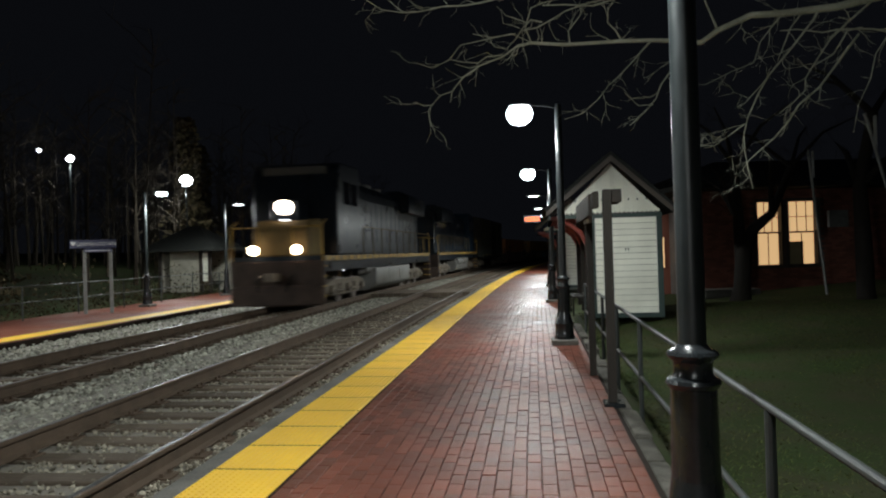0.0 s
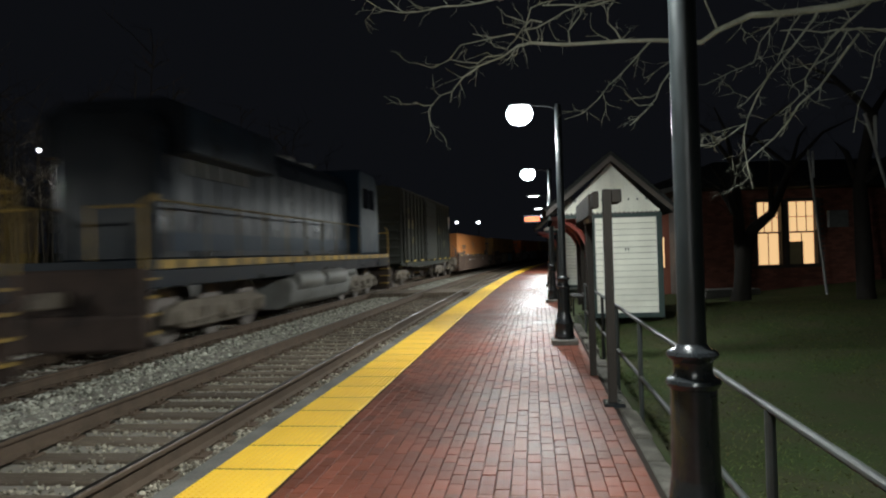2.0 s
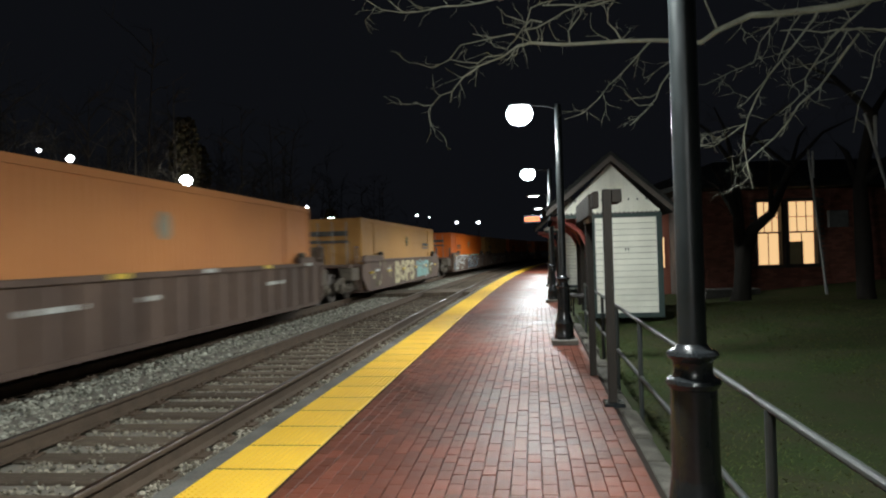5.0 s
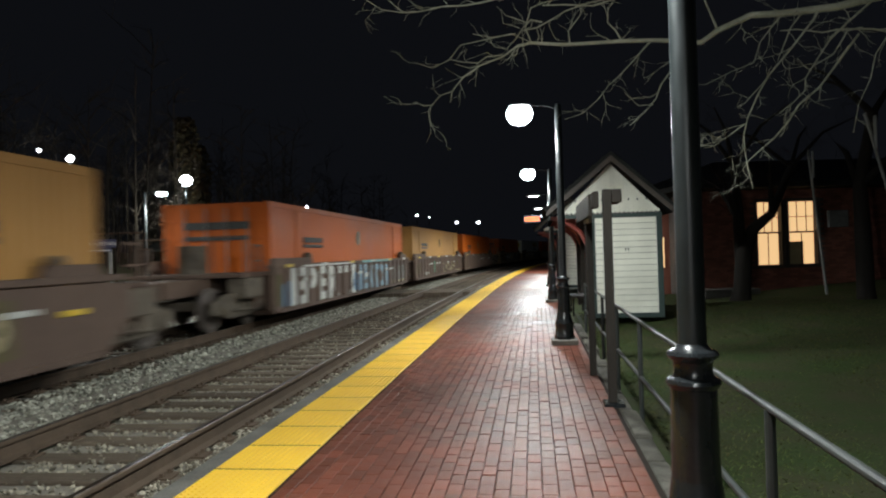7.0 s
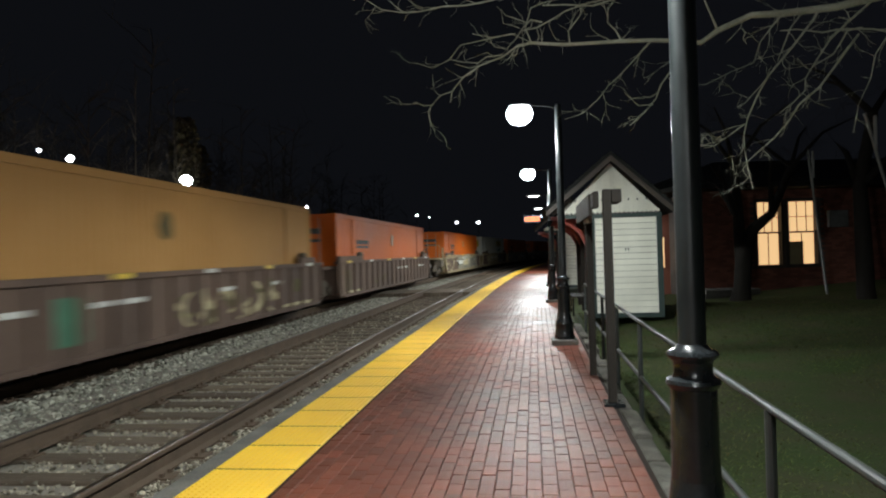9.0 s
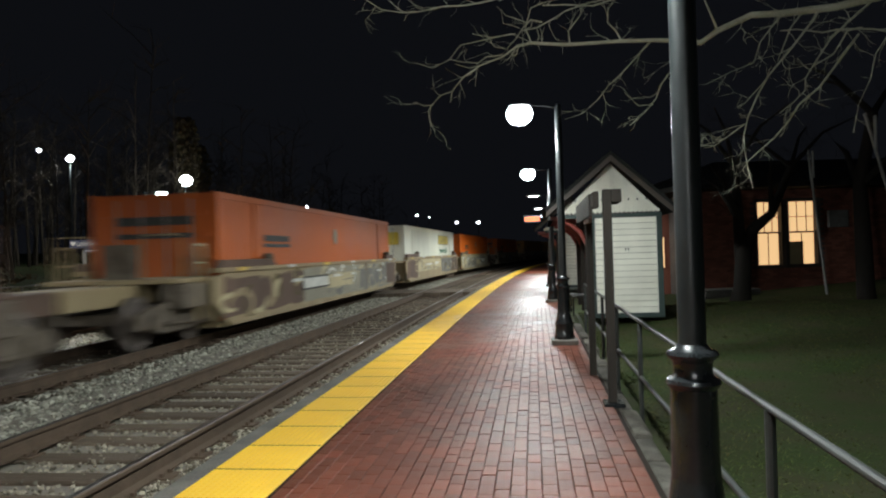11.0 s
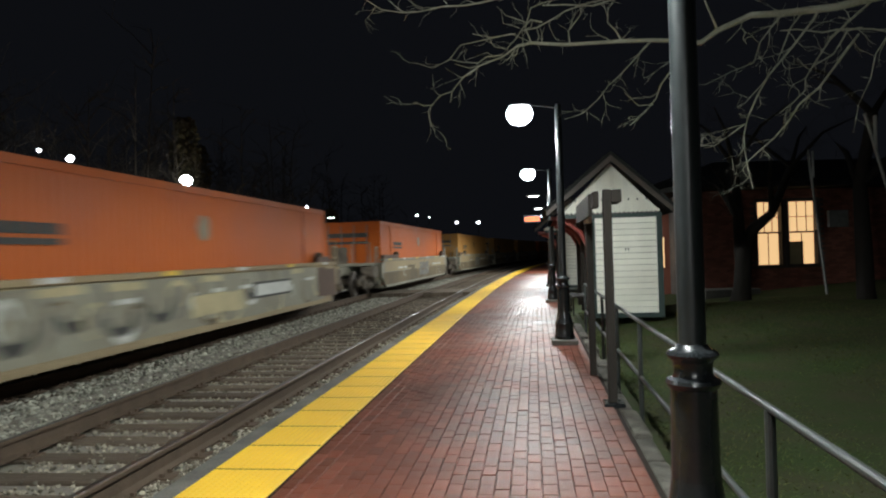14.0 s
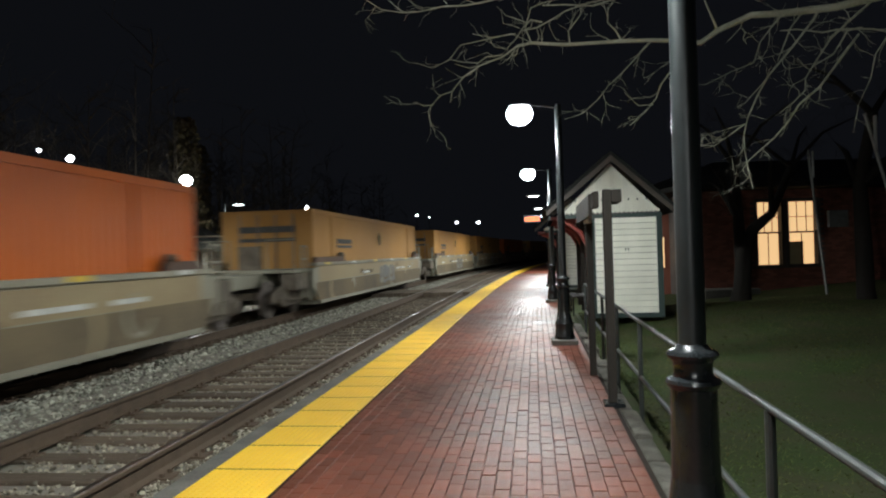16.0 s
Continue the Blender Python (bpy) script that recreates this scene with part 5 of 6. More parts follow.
def boxcar(front):
    L = 14.4
    t = thing("boxcar", "weathered grey ribbed boxcar with yellow reflectors", "boxcar", group="train")
    body = part("body", Geo().box(-1.42, 0.2, 1.05, 1.42, L - 0.2, 4.25), "boxcar_grey", t, bevel=0.03)
    part("roof", Geo().prism([(-1.47, 4.2), (-1.47, 4.28), (-0.7, 4.42), (0.7, 4.42), (1.47, 4.28), (1.47, 4.2)], "y", 0.15, L - 0.15), "boxcar_grey", t)
    for sx in (-1, 1):
        for i in range(17):
            y = 0.45 + i * (L - 0.9) / 16
            if 5.6 < y < 8.8:
                continue
            part("rib", Geo().box(sx * 1.42, y - 0.07, 1.1, sx * 1.50, y + 0.07, 4.2), "boxcar_grey", body, bevel=0.015)
        door = part("door", Geo().box(sx * 1.42, 5.75, 1.12, sx * 1.53, 8.65, 4.1), "boxcar_grey", body, bevel=0.02)
        for i in range(6):
            part("door_rib", Geo().box(sx * 1.53, 5.85, 1.4 + i * 0.48, sx * 1.56, 8.55, 1.5 + i * 0.48), "boxcar_grey", door)
        part("sill", Geo().prism([(0.2, 1.05), (L - 0.2, 1.05), (L - 0.2, 0.96), (L - 3.6, 0.84), (3.6, 0.84), (0.2, 0.96)], "x", sx * 1.36 - 0.03, sx * 1.36 + 0.03), "boxcar_grey", t)
        for i in range(8):
            y = 0.6 + i * (L - 1.6) / 7
            part("reflector", Geo().box(sx * 1.505, y, 1.09, sx * 1.515, y + 0.42, 1.17), "reflector", t, "yellow reflector strip")
        for k, (y0, y1, z0, z1) in enumerate(((1.2, 2.1, 2.6, 3.0), (2.4, 3.3, 2.6, 3.0), (1.2, 2.0, 3.3, 3.5), (10.2, 11.0, 2.5, 2.9), (11.4, 12.6, 1.8, 2.2), (2.3, 3.2, 1.9, 2.2))):
            part("marking", Geo().box(sx * 1.424, y0, z0, sx * 1.428, y1, z1), "faded", t, "faded pale marking")
        part("ladder", Geo().box(sx * 1.5, 0.32, 0.9, sx * 1.54, 0.36, 3.2).box(sx * 1.5, 0.72, 0.9, sx * 1.54, 0.76, 3.2), "boxcar_grey", t)
        part("white_panel", Geo().box(sx * 1.503, L - 0.85, 2.9, sx * 1.511, L - 0.55, 3.6), "paint_white", t)
    for i in range(8):
        part("end_rib", Geo().box(-1.3, 0.10, 1.3 + i * 0.36, 1.3, 0.2, 1.42 + i * 0.36), "boxcar_grey", t, bevel=0.02)
        part("end_rib", Geo().box(-1.3, L - 0.2, 1.3 + i * 0.36, 1.3, L - 0.1, 1.42 + i * 0.36), "boxcar_grey", t, bevel=0.02)
    for y in (-0.2, L - 0.25):
        part("coupler", Geo().box(-0.13, y, 0.75, 0.13, y + 0.45, 1.0), "truck", t, bevel=0.03)
    wheel_truck(t, 2.0)
    wheel_truck(t, L - 2.0)
    return set_on_track(t, front, L)


CONTAINER = 15.4


def container(front, mat, kind_word, logo, rear_mark=False):
    """53-foot box with corrugated sides, corner posts and castings, doors at its front end."""
    L, W, H = CONTAINER, 1.28, 2.46
    t = thing("shipping_container", kind_word + " intermodal container seated in a well car", "container", group="containers")
    g = Geo()
    n = 80
    for sx in (-1, 1):
        vs, fs = [], []
        for i in range(n * 4 + 1):
            y = 0.12 + (L - 0.24) * i / (n * 4)
            d = (0.0, 0.0, 0.012, 0.012)[i % 4]
            vs += [(sx * (W - 0.02 - d), y, 0.12), (sx * (W - 0.02 - d), y, H - 0.1)]
        for i in range(n * 4):
            fs.append((2 * i, 2 * i + 1, 2 * i + 3, 2 * i + 2))
        g.add(vs, fs)
    body = part("side_panel", g, mat, t, smooth=0)
    part("roof", Geo().box(-W + 0.03, 0.05, H - 0.08, W - 0.03, L - 0.05, H - 0.01), mat, t)
    part("floor", Geo().box(-W + 0.03, 0.05, 0.02, W - 0.03, L - 0.05, 0.12), "paint_dark", t)
    for y in (0.0, L - 0.1):
        part("end_wall", Geo().box(-W + 0.06, y + 0.02, 0.1, W - 0.06, y + 0.08, H - 0.08), mat, t)
        for sx in (-1, 1):
            part("corner_post", Geo().box(sx * (W - 0.07) - 0.07, y - 0.01, 0.0, sx * (W - 0.07) + 0.07, y + 0.12, H), mat, t, bevel=0.008)
    for sx in (-1, 1):
        part("top_rail", Geo().box(sx * (W - 0.04) - 0.04, 0.1, H - 0.12, sx * (W - 0.04) + 0.04, L - 0.1, H), mat, t)
        part("bottom_rail", Geo().box(sx * (W - 0.04) - 0.04, 0.1, 0.0, sx * (W - 0.04) + 0.04, L - 0.1, 0.14), mat, t)
        for y in (1.75, L - 1.9):
            part("lifting_post", Geo().box(sx * (W - 0.012) - 0.012, y, 0.14, sx * (W - 0.012) + 0.014, y + 0.16, H - 0.12), mat, t)
    # door end: bars and ribs
    for i in range(5):
        part("door_rib", Geo().box(-W + 0.15, -0.015, 0.35 + i * 0.42, W - 0.15, 0.02, 0.43 + i * 0.42), mat, t)
    for x in (-0.75, -0.25, 0.25, 0.75):
        part("lock_bar", Geo().tube([(x, -0.03, 0.12), (x, -0.03, H - 0.12)], 0.02, 6), "galvanised", t)
    if logo == "dark":
        for sx in (-1, 1):
            for k in (1,):
                for j in range(6):
                    y = (11.85 if rear_mark else 2.3) + j * 0.27
                    part("marking", Geo().box(sx * (W - 0.006), y, 1.42 + k * 0.12, sx * (W + 0.004), y + 0.245, 1.55 + k * 0.13), "paint_dark", t, "dark unreadable lettering")
            part("marking", Geo().box(sx * (W - 0.006), 11.83 if rear_mark else 2.28, 1.41, sx * (W + 0.005), 13.47 if rear_mark else 3.92, 1.49), "paint_dark", t, "dark underline bar")
            part("emblem", Geo().prism([(7.85 + 0.24 * math.cos(k * 0.628) * (1 if k % 2 else 0.82), 1.74 + 0.24 * math.sin(k * 0.628)) for k in range(10)], "x", sx * (W - 0.006), sx * (W + 0.004)), "faded" if mat == "tan" else "well_grey", t, "pale round emblem")
        part("end_marking", Geo().box(-0.8, -0.02, 1.85, 0.8, -0.016, 2.02), "paint_dark", t)
        part("end_marking", Geo().box(-0.8, -0.02, 1.60, 0.8, -0.016, 1.70), "paint_dark", t)
    else:
        for sx in (-1, 1):
            for y0 in (9.33,):
                p = part("yellow_panel", Geo().box(sx * (W - 0.006), y0, 1.68, sx * (W + 0.004), y0 + 3.5, 2.17), "paint_sign_yellow", t, "yellow name panel")
                for j in range(6):
                    part("marking", Geo().box(sx * (W + 0.004), y0 + 0.9 + j * 0.3, 1.80 + 0.1 * (j % 2), sx * (W + 0.007), y0 + 1.12 + j * 0.3, 1.86 + 0.12 * (j % 2)), "paint_dark", p)
                part("border", Geo().box(sx * (W + 0.003), y0, 1.66, sx * (W + 0.006), y0 + 3.5, 1.69).box(sx * (W + 0.003), y0, 2.16, sx * (W + 0.006), y0 + 3.5, 2.185), "paint_dark", p)
        w = word("Intermodal", 0.46, "paint_green", t, Matrix.Translation((W + 0.002, 11.0, 1.17)) @ Matrix.Diagonal((1, 1.3, 1, 1)) @ Matrix(((0, 0, 1, 0), (1, 0, 0, 0), (0, 1, 0, 0), (0, 0, 0, 1))))
        part("yellow_panel", Geo().box(-1.0, -0.045, 1.6, 1.0, -0.035, 2.15), "paint_sign_yellow", t, "yellow name panel")
    return set_on_track(t, front, L)


@functools.lru_cache(maxsize=None)
def glyph(ch):
    """A fat letter of the built-in font in a unit square: its points and faces."""
    c = bpy.data.curves.new("glyph", "FONT")
    c.body, c.size, c.offset, c.resolution_u = ch, 1.0, 0.045, 3
    tmp = new("glyph", c)
    me = bpy.data.meshes.new_from_object(tmp.evaluated_get(bpy.context.evaluated_depsgraph_get()))
    bpy.data.objects.remove(tmp)
    v = np.array([tuple(q.co) for q in me.vertices])[:, :2]
    v = (v - v.min(0)) / (v.max(0) - v.min(0))
    return v, [tuple(q.vertices) for q in me.polygons]


class Spray:
    """Layers of paint on a car's side; each coat lies a hair over the one before."""

    def __init__(self, side, x, rng):
        self.side, self.x, self.rng = side, x, rng

    def put(self, vs, fs, mat):
        self.x += 0.0004
        part("spray_paint", Geo().add([(self.x, a, b) for a, b in vs], fs), mat, self.side, smooth=0)

    def letters(self, text, y0, y1, z0, z1, mat, slant=0.0):
        w = (y1 - y0) / len(text)
        for i, ch in enumerate(text):
            v, fs = glyph(ch)
            up = self.rng.uniform(-0.03, 0.03)
            self.put([(y0 + w * (i + 0.02 + 0.96 * a) + slant * b, z0 + up + (z1 - z0) * b * self.rng.uniform(0.985, 1.0)) for a, b in v], fs, mat)

    def patch(self, y0, y1, z0, z1, mat, rough=0.08):
        """A sprayed field with an uneven edge."""
        r, n, vs = self.rng, 9, []
        for k in range(n):
            vs.append((y0 + (y1 - y0) * k / (n - 1) + r.uniform(-rough, rough), z0 + r.uniform(0, rough)))
        for k in range(n):
            vs.append((y1 - (y1 - y0) * k / (n - 1) + r.uniform(-rough, rough), z1 - r.uniform(0, rough)))
        self.put(vs, [(k, k + 1, 2 * n - 2 - k, 2 * n - 1 - k) for k in range(n - 1)], mat)

    def stroke(self, y, z, ry, rz, a0, a1, width, mat):
        """One curved sweep of the can, thinner at its ends."""
        vs, n = [], 12
        for k in range(n):
            u = k / (n - 1)
            a = a0 + (a1 - a0) * u
            w = width * (0.35 + 0.65 * math.sin(math.pi * min(0.95, max(0.05, u)))) / 2
            for sg in (-1, 1):
                vs.append((y + (ry + sg * w) * math.cos(a), min(1.19, max(0.27, z + (rz + sg * w) * math.sin(a)))))
        self.put(vs, [(2 * k, 2 * k + 1, 2 * k + 3, 2 * k + 2) for k in range(n - 1)], mat)

    def scrawl(self, y0, y1, mats, count, width=(0.06, 0.16)):
        r = self.rng
        for k in range(count):
            a = r.uniform(0, 6.28)
            self.stroke(y0 + (y1 - y0) * (k + r.random()) / count, r.uniform(0.5, 0.95), r.uniform(0.15, 0.55), r.uniform(0.15, 0.38), a, a + r.uniform(1.5, 4.5), r.uniform(*width), mats[k % len(mats)])


def spray_painting(side, x, car, rng):
    p = Spray(side, x, rng)
    if car == 1:
        p.scrawl(0.8, 4.0, ["paint_cream", "faded", "paint_cream"], 7)
        p.letters("BOFS", 4.5, 8.75, 0.28, 1.2, "paint_cream", 0.05)
        p.patch(9.3, 12.6, 0.34, 1.17, "paint_teal")
        p.scrawl(9.3, 12.6, ["loco_grey", "paint_white", "loco_grey", "well_brown"], 14, (0.04, 0.12))
        p.patch(12.5, 13.6, 0.34, 1.15, "faded", 0.12)
        p.stroke(13.2, 0.72, 0.16, 0.14, 0, 6.28, 0.2, "paint_cream")
    elif car == 2:
        p.patch(-0.3, 0.3, 0.3, 1.1, "faded")
        p.patch(0.25, 0.85, 0.28, 0.9, "paint_blue")
        p.letters("EPERTZ", 0.85, 6.9, 0.27, 1.17, "paint_white")
        p.patch(6.6, 7.35, 0.28, 0.95, "paint_blue")
        p.patch(7.3, 12.0, 0.27, 1.17, "loco_grey")
        p.scrawl(7.2, 12.0, ["well_brown", "paint_blue", "well_brown"], 9, (0.06, 0.16))
        p.letters("EATOR", 7.4, 11.9, 0.3, 1.12, "paint_sky", -0.05)
        p.patch(8.0, 8.5, 0.7, 0.88, "paint_white", 0.04)
        part("spray_paint", Geo().box(1.488, 7.5, 1.203, 1.493, 12.0, 1.288), "paint_teal", side)
        part("spray_paint", Geo().box(1.488, 1.6, 1.203, 1.492, 6.4, 1.25), "paint_white", side)
        for y in (12.3, 13.3, 14.2):
            p.patch(y, y + 0.65, 0.35, 1.05, "loco_grey")
            p.patch(y + 0.05, y + 0.6, 0.32, 0.42, "paint_cream", 0.03)
    elif car == 3:
        p.patch(0.2, 1.0, 0.4, 1.0, "faded")
        p.patch(2.0, 3.4, 0.35, 0.5, "paint_white", 0.05)
        p.patch(4.9, 5.5, 0.4, 1.05, "paint_green", 0.05)
        p.scrawl(7.9, 12.4, ["paint_cream", "faded", "paint_cream"], 22, (0.08, 0.2))
        p.patch(12.8, 14.9, 0.28, 0.38, "paint_cream", 0.03)
        p.patch(13.5, 14.0, 0.6, 0.95, "faded", 0.05)
    elif car in (4, 12, 13):
        p.patch(0.3, 1.0, 0.3, 1.05, "faded")
        p.patch(0.4, 2.2, 0.28, 0.38, "paint_cream", 0.03)
        p.scrawl(4.0, 6.0, ["faded"], 3)
    elif car == 5:
        p.patch(-0.2, 4.6, 0.3, 1.18, "well_brown", 0.12)
        p.scrawl(0.0, 4.6, ["paint_cream", "well_tan", "faded"], 10, (0.1, 0.3))
        p.patch(4.4, 15.0, 0.28, 1.19, "well_grey", 0.06)
        p.scrawl(6.0, 15.0, ["paint_cream", "loco_grey", "well_tan", "paint_white"], 32, (0.06, 0.22))
        p.patch(6.4, 9.1, 0.55, 0.98, "paint_cream", 0.05)
        p.patch(7.9, 8.9, 0.72, 0.77, "loco_grey", 0.02)
        p.patch(10.0, 13.8, 0.36, 1.1, "loco_grey", 0.12)
        p.scrawl(10.0, 13.8, ["well_grey", "paint_cream", "well_grime"], 10, (0.06, 0.16))
        p.patch(14.0, 15.6, 0.3, 1.18, "well_brown", 0.1)
    elif car == 6:
        p.patch(-0.3, 2.4, 0.3, 1.18, "well_brown", 0.1)
        p.patch(2.2, 9.2, 0.27, 1.18, "paint_cream", 0.06)
        p.scrawl(2.0, 9.0, ["well_tan", "well_brown", "well_grey"], 14, (0.1, 0.3))
        p.patch(6.6, 8.9, 0.72, 1.02, "paint_cream", 0.04)
        p.patch(7.0, 8.2, 0.86, 1.0, "paint_white", 0.03)
        p.patch(2.4, 9.2, 0.27, 0.6, "well_tan", 0.03)
        p.patch(9.2, 13.2, 0.28, 1.18, "loco_grey", 0.1)
        p.patch(13.0, 15.8, 0.3, 1.18, "well_brown", 0.1)
        for k in range(5):
            p.stroke(9.8 + k * 1.15, 0.72, 0.4, 0.34, rng.uniform(0, 2), rng.uniform(4, 6.5), 0.14, "paint_dark")
            p.stroke(10.1 + k * 1.15, 0.78, 0.3, 0.3, rng.uniform(1, 3), rng.uniform(4, 6), 0.12, "well_grey")
        p.scrawl(9.2, 15.0, ["faded", "well_tan"], 9, (0.06, 0.18))
    elif car == 7:
        p.patch(-0.4, 2.2, 0.3, 1.18, "paint_cream", 0.1)
        p.scrawl(-0.3, 2.2, ["well_brown", "loco_grey", "paint_white"], 7, (0.1, 0.25))
        p.patch(1.9, 14.6, 0.27, 1.19, "well_grey", 0.05)
        for y, z in ((2.8, 0.75), (3.9, 0.9), (4.9, 0.72), (6.0, 0.82), (7.4, 0.95), (9.6, 0.95), (11.0, 0.98)):
            p.stroke(y, z, 0.32, 0.26, rng.uniform(2.5, 3.6), rng.uniform(5.2, 6.6), 0.16, "paint_dark")
            p.stroke(y + 0.4, z, 0.25, 0.3, -1.5, 1.2, 0.13, "loco_grey")
        p.scrawl(2.2, 14.0, ["paint_white", "well_grime", "paint_cream"], 15, (0.05, 0.14))
        for y in (3.2, 4.6, 7.3, 12.0):
            p.patch(y, y + 0.9, 1.04, 1.18, "paint_cream", 0.03)
        p.patch(7.0, 9.2, 0.46, 0.86, "paint_cream", 0.04)
        p.patch(14.0, 15.8, 0.3, 1.18, "well_brown", 0.1)
    elif car in (8, 9, 10, 11):
        p.patch(0.0, 15.3, 0.76, 1.19, "well_tan", 0.03)
        p.scrawl(1.0, 14.0, ["well_tan", "well_grey", "well_grime"], 8, (0.08, 0.22))
        p.patch(7.2, 9.8, 0.35, 1.1, "loco_grey", 0.12)
        p.scrawl(7.4, 9.6, ["well_grey", "well_grime"], 5)
        p.patch(4.3, 6.0, 0.84, 0.98, "well_grime", 0.04)


def well_car(front, style, seed, front_truck, rear_truck, gap_front, gap_rear):
    """Well unit round a container whose front is at y = 0; ribbed or smooth sides; ends reach the next unit."""
    rng = random.Random(seed)
    L = CONTAINER
    mat = {"ribbed": "well_brown", "smooth": "well_grey", "painted": "well_tan", "brown": "well_brown"}[style]
    t = thing("well_car", {"ribbed": "brown ribbed well car low over the rails", "smooth": "grey smooth-sided well car with grime", "painted": "tan well car covered in spray paint", "brown": "brown well car with pale spray paint"}[style], "well car", group="train")
    top, low = 1.22, 0.22
    part("floor", Geo().box(-1.3, 0.0, 0.17, 1.3, L, 0.27), mat, t)
    for sx in (-1, 1):
        if style == "ribbed":
            outline = [(-0.45, low + 0.1), (-0.45, top), (L + 0.45, top), (L + 0.45, low + 0.1), (L + 0.2, low), (-0.2, low)]
        else:
            outline = [(-0.55, low + 0.45), (-0.55, top - 0.1), (0.2, top), (L - 0.2, top), (L + 0.55, top - 0.1), (L + 0.55, low + 0.45), (L - 0.1, low), (0.1, low)]
        side = part("side_wall", Geo().prism(outline, "x", sx * 1.40 - 0.03, sx * 1.40 + 0.03), mat, t, bevel=0.006)
        part("top_chord", Geo().box(sx * 1.40 - 0.09, -0.4, top - 0.02, sx * 1.40 + 0.09, L + 0.4, top + 0.07), mat, t, bevel=0.01)
        part("bottom_chord", Geo().box(sx * 1.40 - 0.08, 0.1, low - 0.03, sx * 1.40 + 0.06, L - 0.1, low + 0.06), mat, t, bevel=0.01)
        if style == "ribbed":
            for i in range(21):
                y = -0.3 + i * (L + 0.6) / 20
                part("rib", Geo().prism([(sx * 1.43, low + 0.06), (sx * 1.43, top - 0.02), (sx * 1.487, top - 0.02), (sx * 1.48, low + 0.06)], "y", y - 0.06, y + 0.06), mat, side)
        else:
            if style == "smooth":
                part("grime_band", Geo().prism([(0.0, low + 0.03), (-0.3, low + 0.3), (-0.3, 0.76), (L + 0.3, 0.76), (L + 0.3, low + 0.3), (L, low + 0.03)], "x", sx * 1.43, sx * 1.4305), "well_grime", side, "darker grimy lower band")
            part("weld_line", Geo().box(sx * 1.43, 0.3, 0.255, sx * 1.45, L - 0.3, 0.27), "paint_dark", side)
        for i in range(6):
            y = 0.4 + i * (L - 1.4) / 5
            h = 0.80 if style == "brown" else top
            part("reflector", Geo().box(sx * (1.43 if style == "brown" else 1.488), y, h, sx * (1.47 if style == "brown" else 1.498), y + 0.45, h + 0.07), "reflector" if i % 2 == 0 or style == "brown" else "paint_white", t)
        # spray paint in broad strokes, and pale stencil marks
        if sx > 0:
            xo = 1.431
            spray_painting(side, xo, seed - 60, rng)
            for i in range(5):
                y = 1.0 + rng.random() * (L - 3)
                if i == 0 and seed in (65, 67):
                    y1 = {65: 4.3, 67: 9.7}.get(seed, 5.0)
                    part("label_frame", Geo().box(xo, y1, 0.62, xo + 0.03, y1 + 2.2, 0.96), "paint_dark", side)
                    part("label_panel", Geo().box(xo, y1 + 0.05, 0.67, xo + 0.033, y1 + 2.15, 0.91), "paint_white", side, "pale label with worn lettering")
                part("stencil", Geo().box(xo, y, 0.86, xo + 0.026, y + rng.uniform(0.3, 0.9), 0.93), "paint_white", side)
    # ends: sloping platform over the trucks
    for y, s, gap in ((0.0, -1, gap_front), (L, 1, gap_rear)):
        reach = gap / 2 - 0.08
        a, b = y + s * 0.15, y + s * reach
        part("end_bulkhead", Geo().box(-1.3, min(y + s * 0.05, y + s * 0.2), 0.3, 1.3, max(y + s * 0.05, y + s * 0.2), 1.15), mat, t)
        part("end_sill", Geo().box(-0.45, min(a, b), 0.72, 0.45, max(a, b), 1.05), mat, t, bevel=0.02)
        part("end_deck", Geo().box(-1.25, min(a, y + s * min(reach, 1.5)), 1.06, 1.25, max(a, y + s * min(reach, 1.5)), 1.14), mat, t, bevel=0.01)
        if gap > 4:
            part("coupler", Geo().box(-0.13, min(b, b + s * 0.1), 0.76, 0.13, max(b, b + s * 0.1), 1.0), "truck", t)
            for sx in (-1, 1):
                part("hand_rail", Geo().tube([(sx * 1.2, y + s * 1.3, 1.14), (sx * 1.2, y + s * 1.3, 1.9), (sx * 0.5, y + s * 1.3, 1.9), (sx * 0.5, y + s * 1.3, 1.14)], 0.02, 6), mat, t)
                part("end_ladder", Geo().tube([(sx * 1.3, y + s * 0.62, 0.4), (sx * 1.3, y + s * 0.62, 1.75)], 0.03, 6).tube([(sx * 1.3, y + s * 1.0, 0.4), (sx * 1.3, y + s * 1.0, 1.75)], 0.03, 6)
                     .tube([(sx * 1.3, y + s * 0.62, 1.72), (sx * 1.3, y + s * 1.0, 1.72)], 0.025, 6).tube([(sx * 1.3, y + s * 0.62, 1.4), (sx * 1.3, y + s * 1.0, 1.4)], 0.02, 6).tube([(sx * 1.3, y + s * 0.62, 0.7), (sx * 1.3, y + s * 1.0, 0.7)], 0.02, 6), mat, t)
                part("end_box", Geo().box(sx * 1.1 - 0.22, min(y + s * 0.55, y + s * 1.45), 0.62, sx * 1.1 + 0.22, max(y + s * 0.55, y + s * 1.45), 1.05), "truck", t, bevel=0.03)
            part("brake_stand", Geo().box(-0.3, min(y + s * 1.1, y + s * 1.25), 1.14, 0.3, max(y + s * 1.1, y + s * 1.25), 1.75), "truck", t)
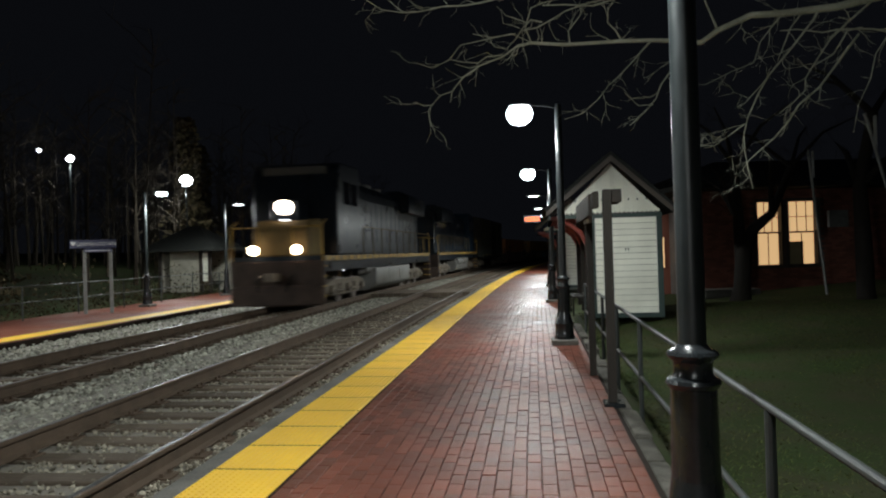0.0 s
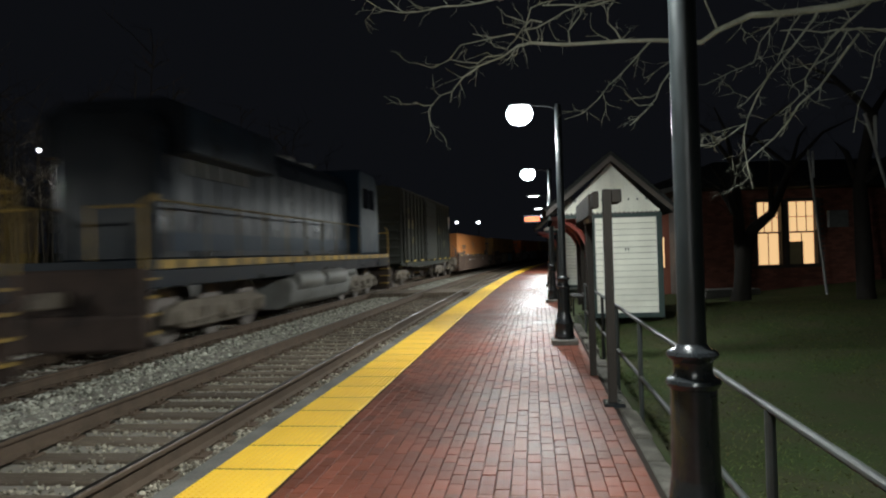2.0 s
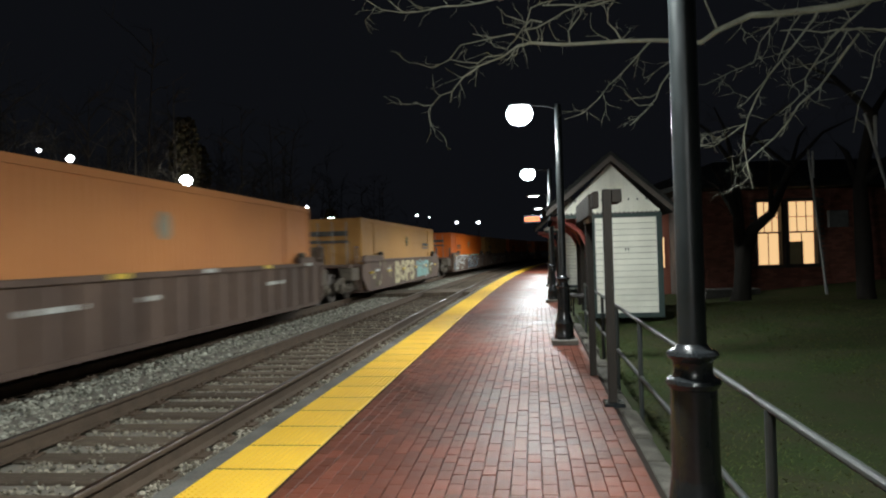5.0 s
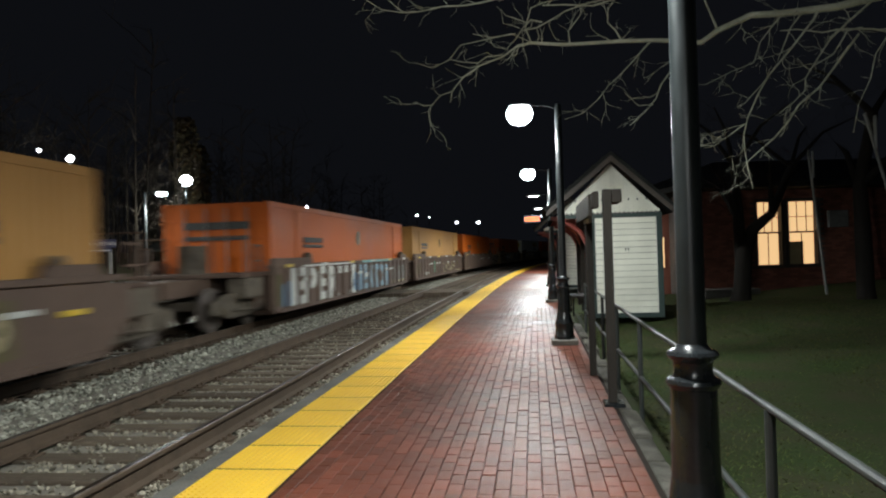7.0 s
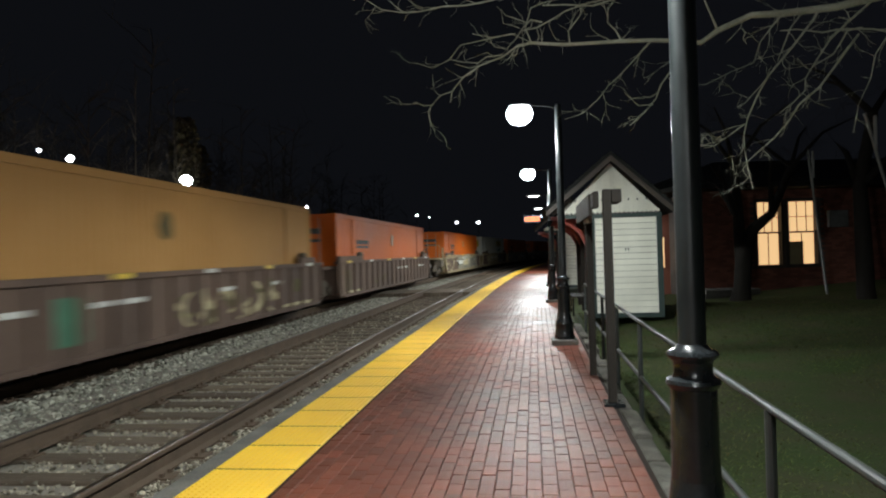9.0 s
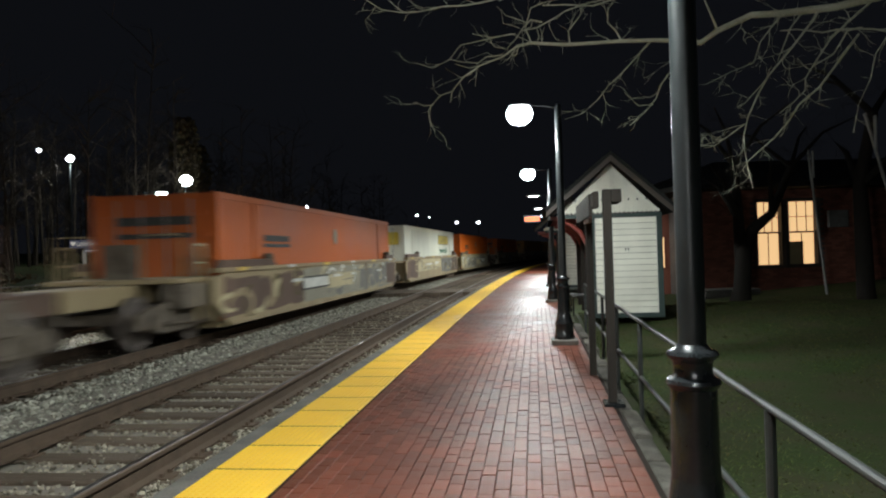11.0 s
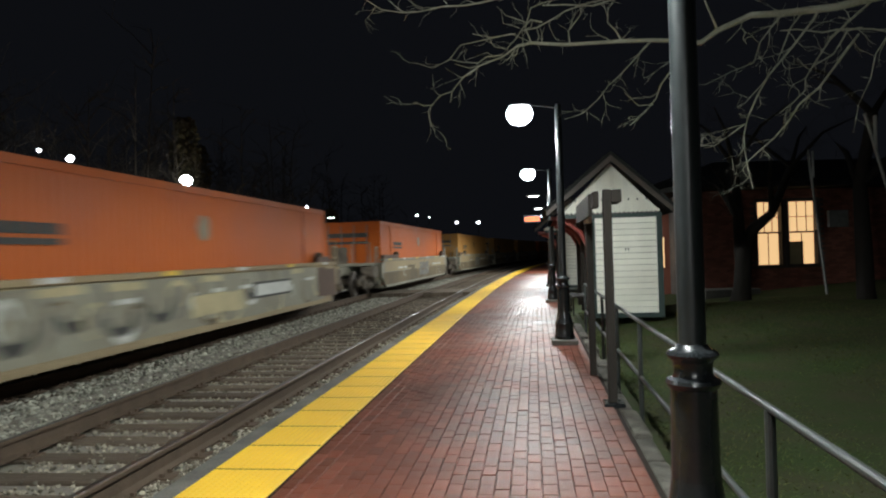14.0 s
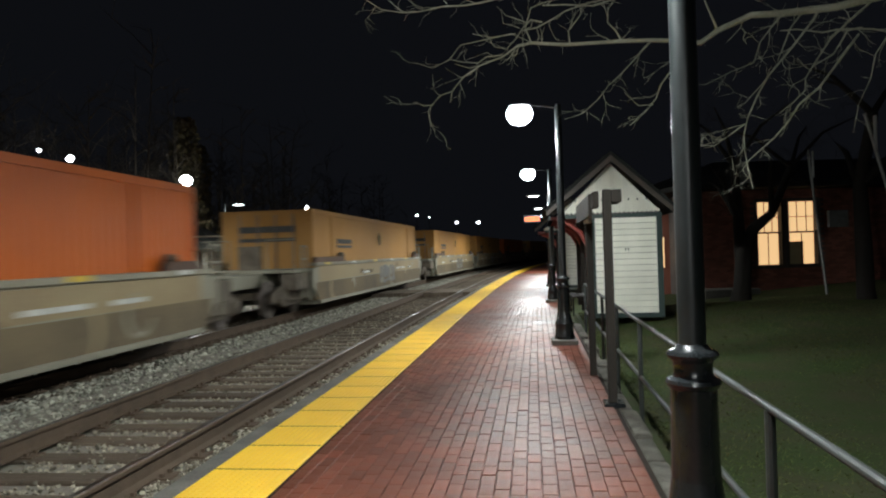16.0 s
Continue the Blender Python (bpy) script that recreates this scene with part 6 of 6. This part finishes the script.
    # corner guides over the side walls at the container's ends
    for sx in (-1, 1):
        for y, w in ((-0.35, 2.9), (L - 1.35, 1.3)):
            part("guide", Geo().prism([(y, 1.28), (y + 0.08, 1.44), (y + w - 0.2, 1.44), (y + w, 1.28)], "x", sx * 1.40 - 0.06, sx * 1.40 + 0.06), "well_brown", t, bevel=0.01)
            part("guide_knob", Geo().lathe([(0.10, 1.42), (0.12, 1.47), (0.09, 1.54), (0.03, 1.56)], 10, pose(sx * 1.40, y + w - 0.35 if y < 0 else y + 0.3, 0)), "truck", t)
    if front_truck is not None:
        wheel_truck(t, front_truck)
    if rear_truck is not None:
        wheel_truck(t, rear_truck)
    return set_on_track(t, front, L)


def build_train():
    locomotive(19.4, True)
    locomotive(40.6, False)
    boxcar(60.9)
    # front of each container, its colour and the kind of well car
    rows = [(79.1, "pale_orange", "ribbed"), (100.15, "tan", "brown"), (122.1, "orange", "ribbed"), (139.95, "tan", "ribbed"), (157.9, "orange", "ribbed"), (180.2, "orange", "painted"), (198.9, "white_box", "painted"),
            (217.3, "orange", "painted"), (239.8, "orange", "smooth"), (262.0, "tan", "smooth"), (283.0, "tan", "smooth"), (302.0, "tan", "smooth"), (321.0, "orange", "ribbed"), (343.0, "tan", "ribbed")]
    words = {"pale_orange": "pale orange", "tan": "tan", "orange": "bright orange", "white_box": "white"}
    for i, (u, mat, style) in enumerate(rows):
        before = u - (rows[i - 1][0] + CONTAINER) if i else u - 74.9
        after = rows[i + 1][0] - (u + CONTAINER) if i + 1 < len(rows) else 5.0
        ft = -before / 2 if before < 4 else -1.15
        rt = None if after < 4 else CONTAINER + 1.15
        well_car(u, style, 60 + i, ft, rt, before, after)
        container(u, mat, words[mat], "white" if mat == "white_box" else "dark", i == 1)
    return rows


build_train()


def motions():
    for t, front, length, backwards in MOVING:
        lift = 0.28 if t.name.startswith("shipping_container") else 0.0
        rows = []
        for k in range(33):
            s = front + (0.95 if t.name.startswith(("well_car", "shipping_container")) else 0.6) - SPEED * 0.5 * k
            x0, y0, _ = T2.at(s + 1.5)
            x1, y1, _ = T2.at(s + length - 1.5)
            a = math.atan2(x1 - x0, y1 - y0)
            x, y = x0 - 1.5 * math.sin(a), y0 - 1.5 * math.cos(a)
            m = pose(x, y, RAIL_Z + lift, 0, 0, -math.degrees(a))
            rows.append((0.5 * k, m @ pose(0, length, 0, 0, 0, 180) if backwards else m))
        walk(t, rows)
    for wheel, x, y, r, sense in WHEELS:
        turn = math.degrees(SPEED / FPS / r) * sense
        walk(wheel, [(k / FPS, pose(x, y, r, (turn * k) % 360)) for k in range(16 * FPS + 1)])
build_tactile(PLATFORM)
build_bricks(PLATFORM)
motions()
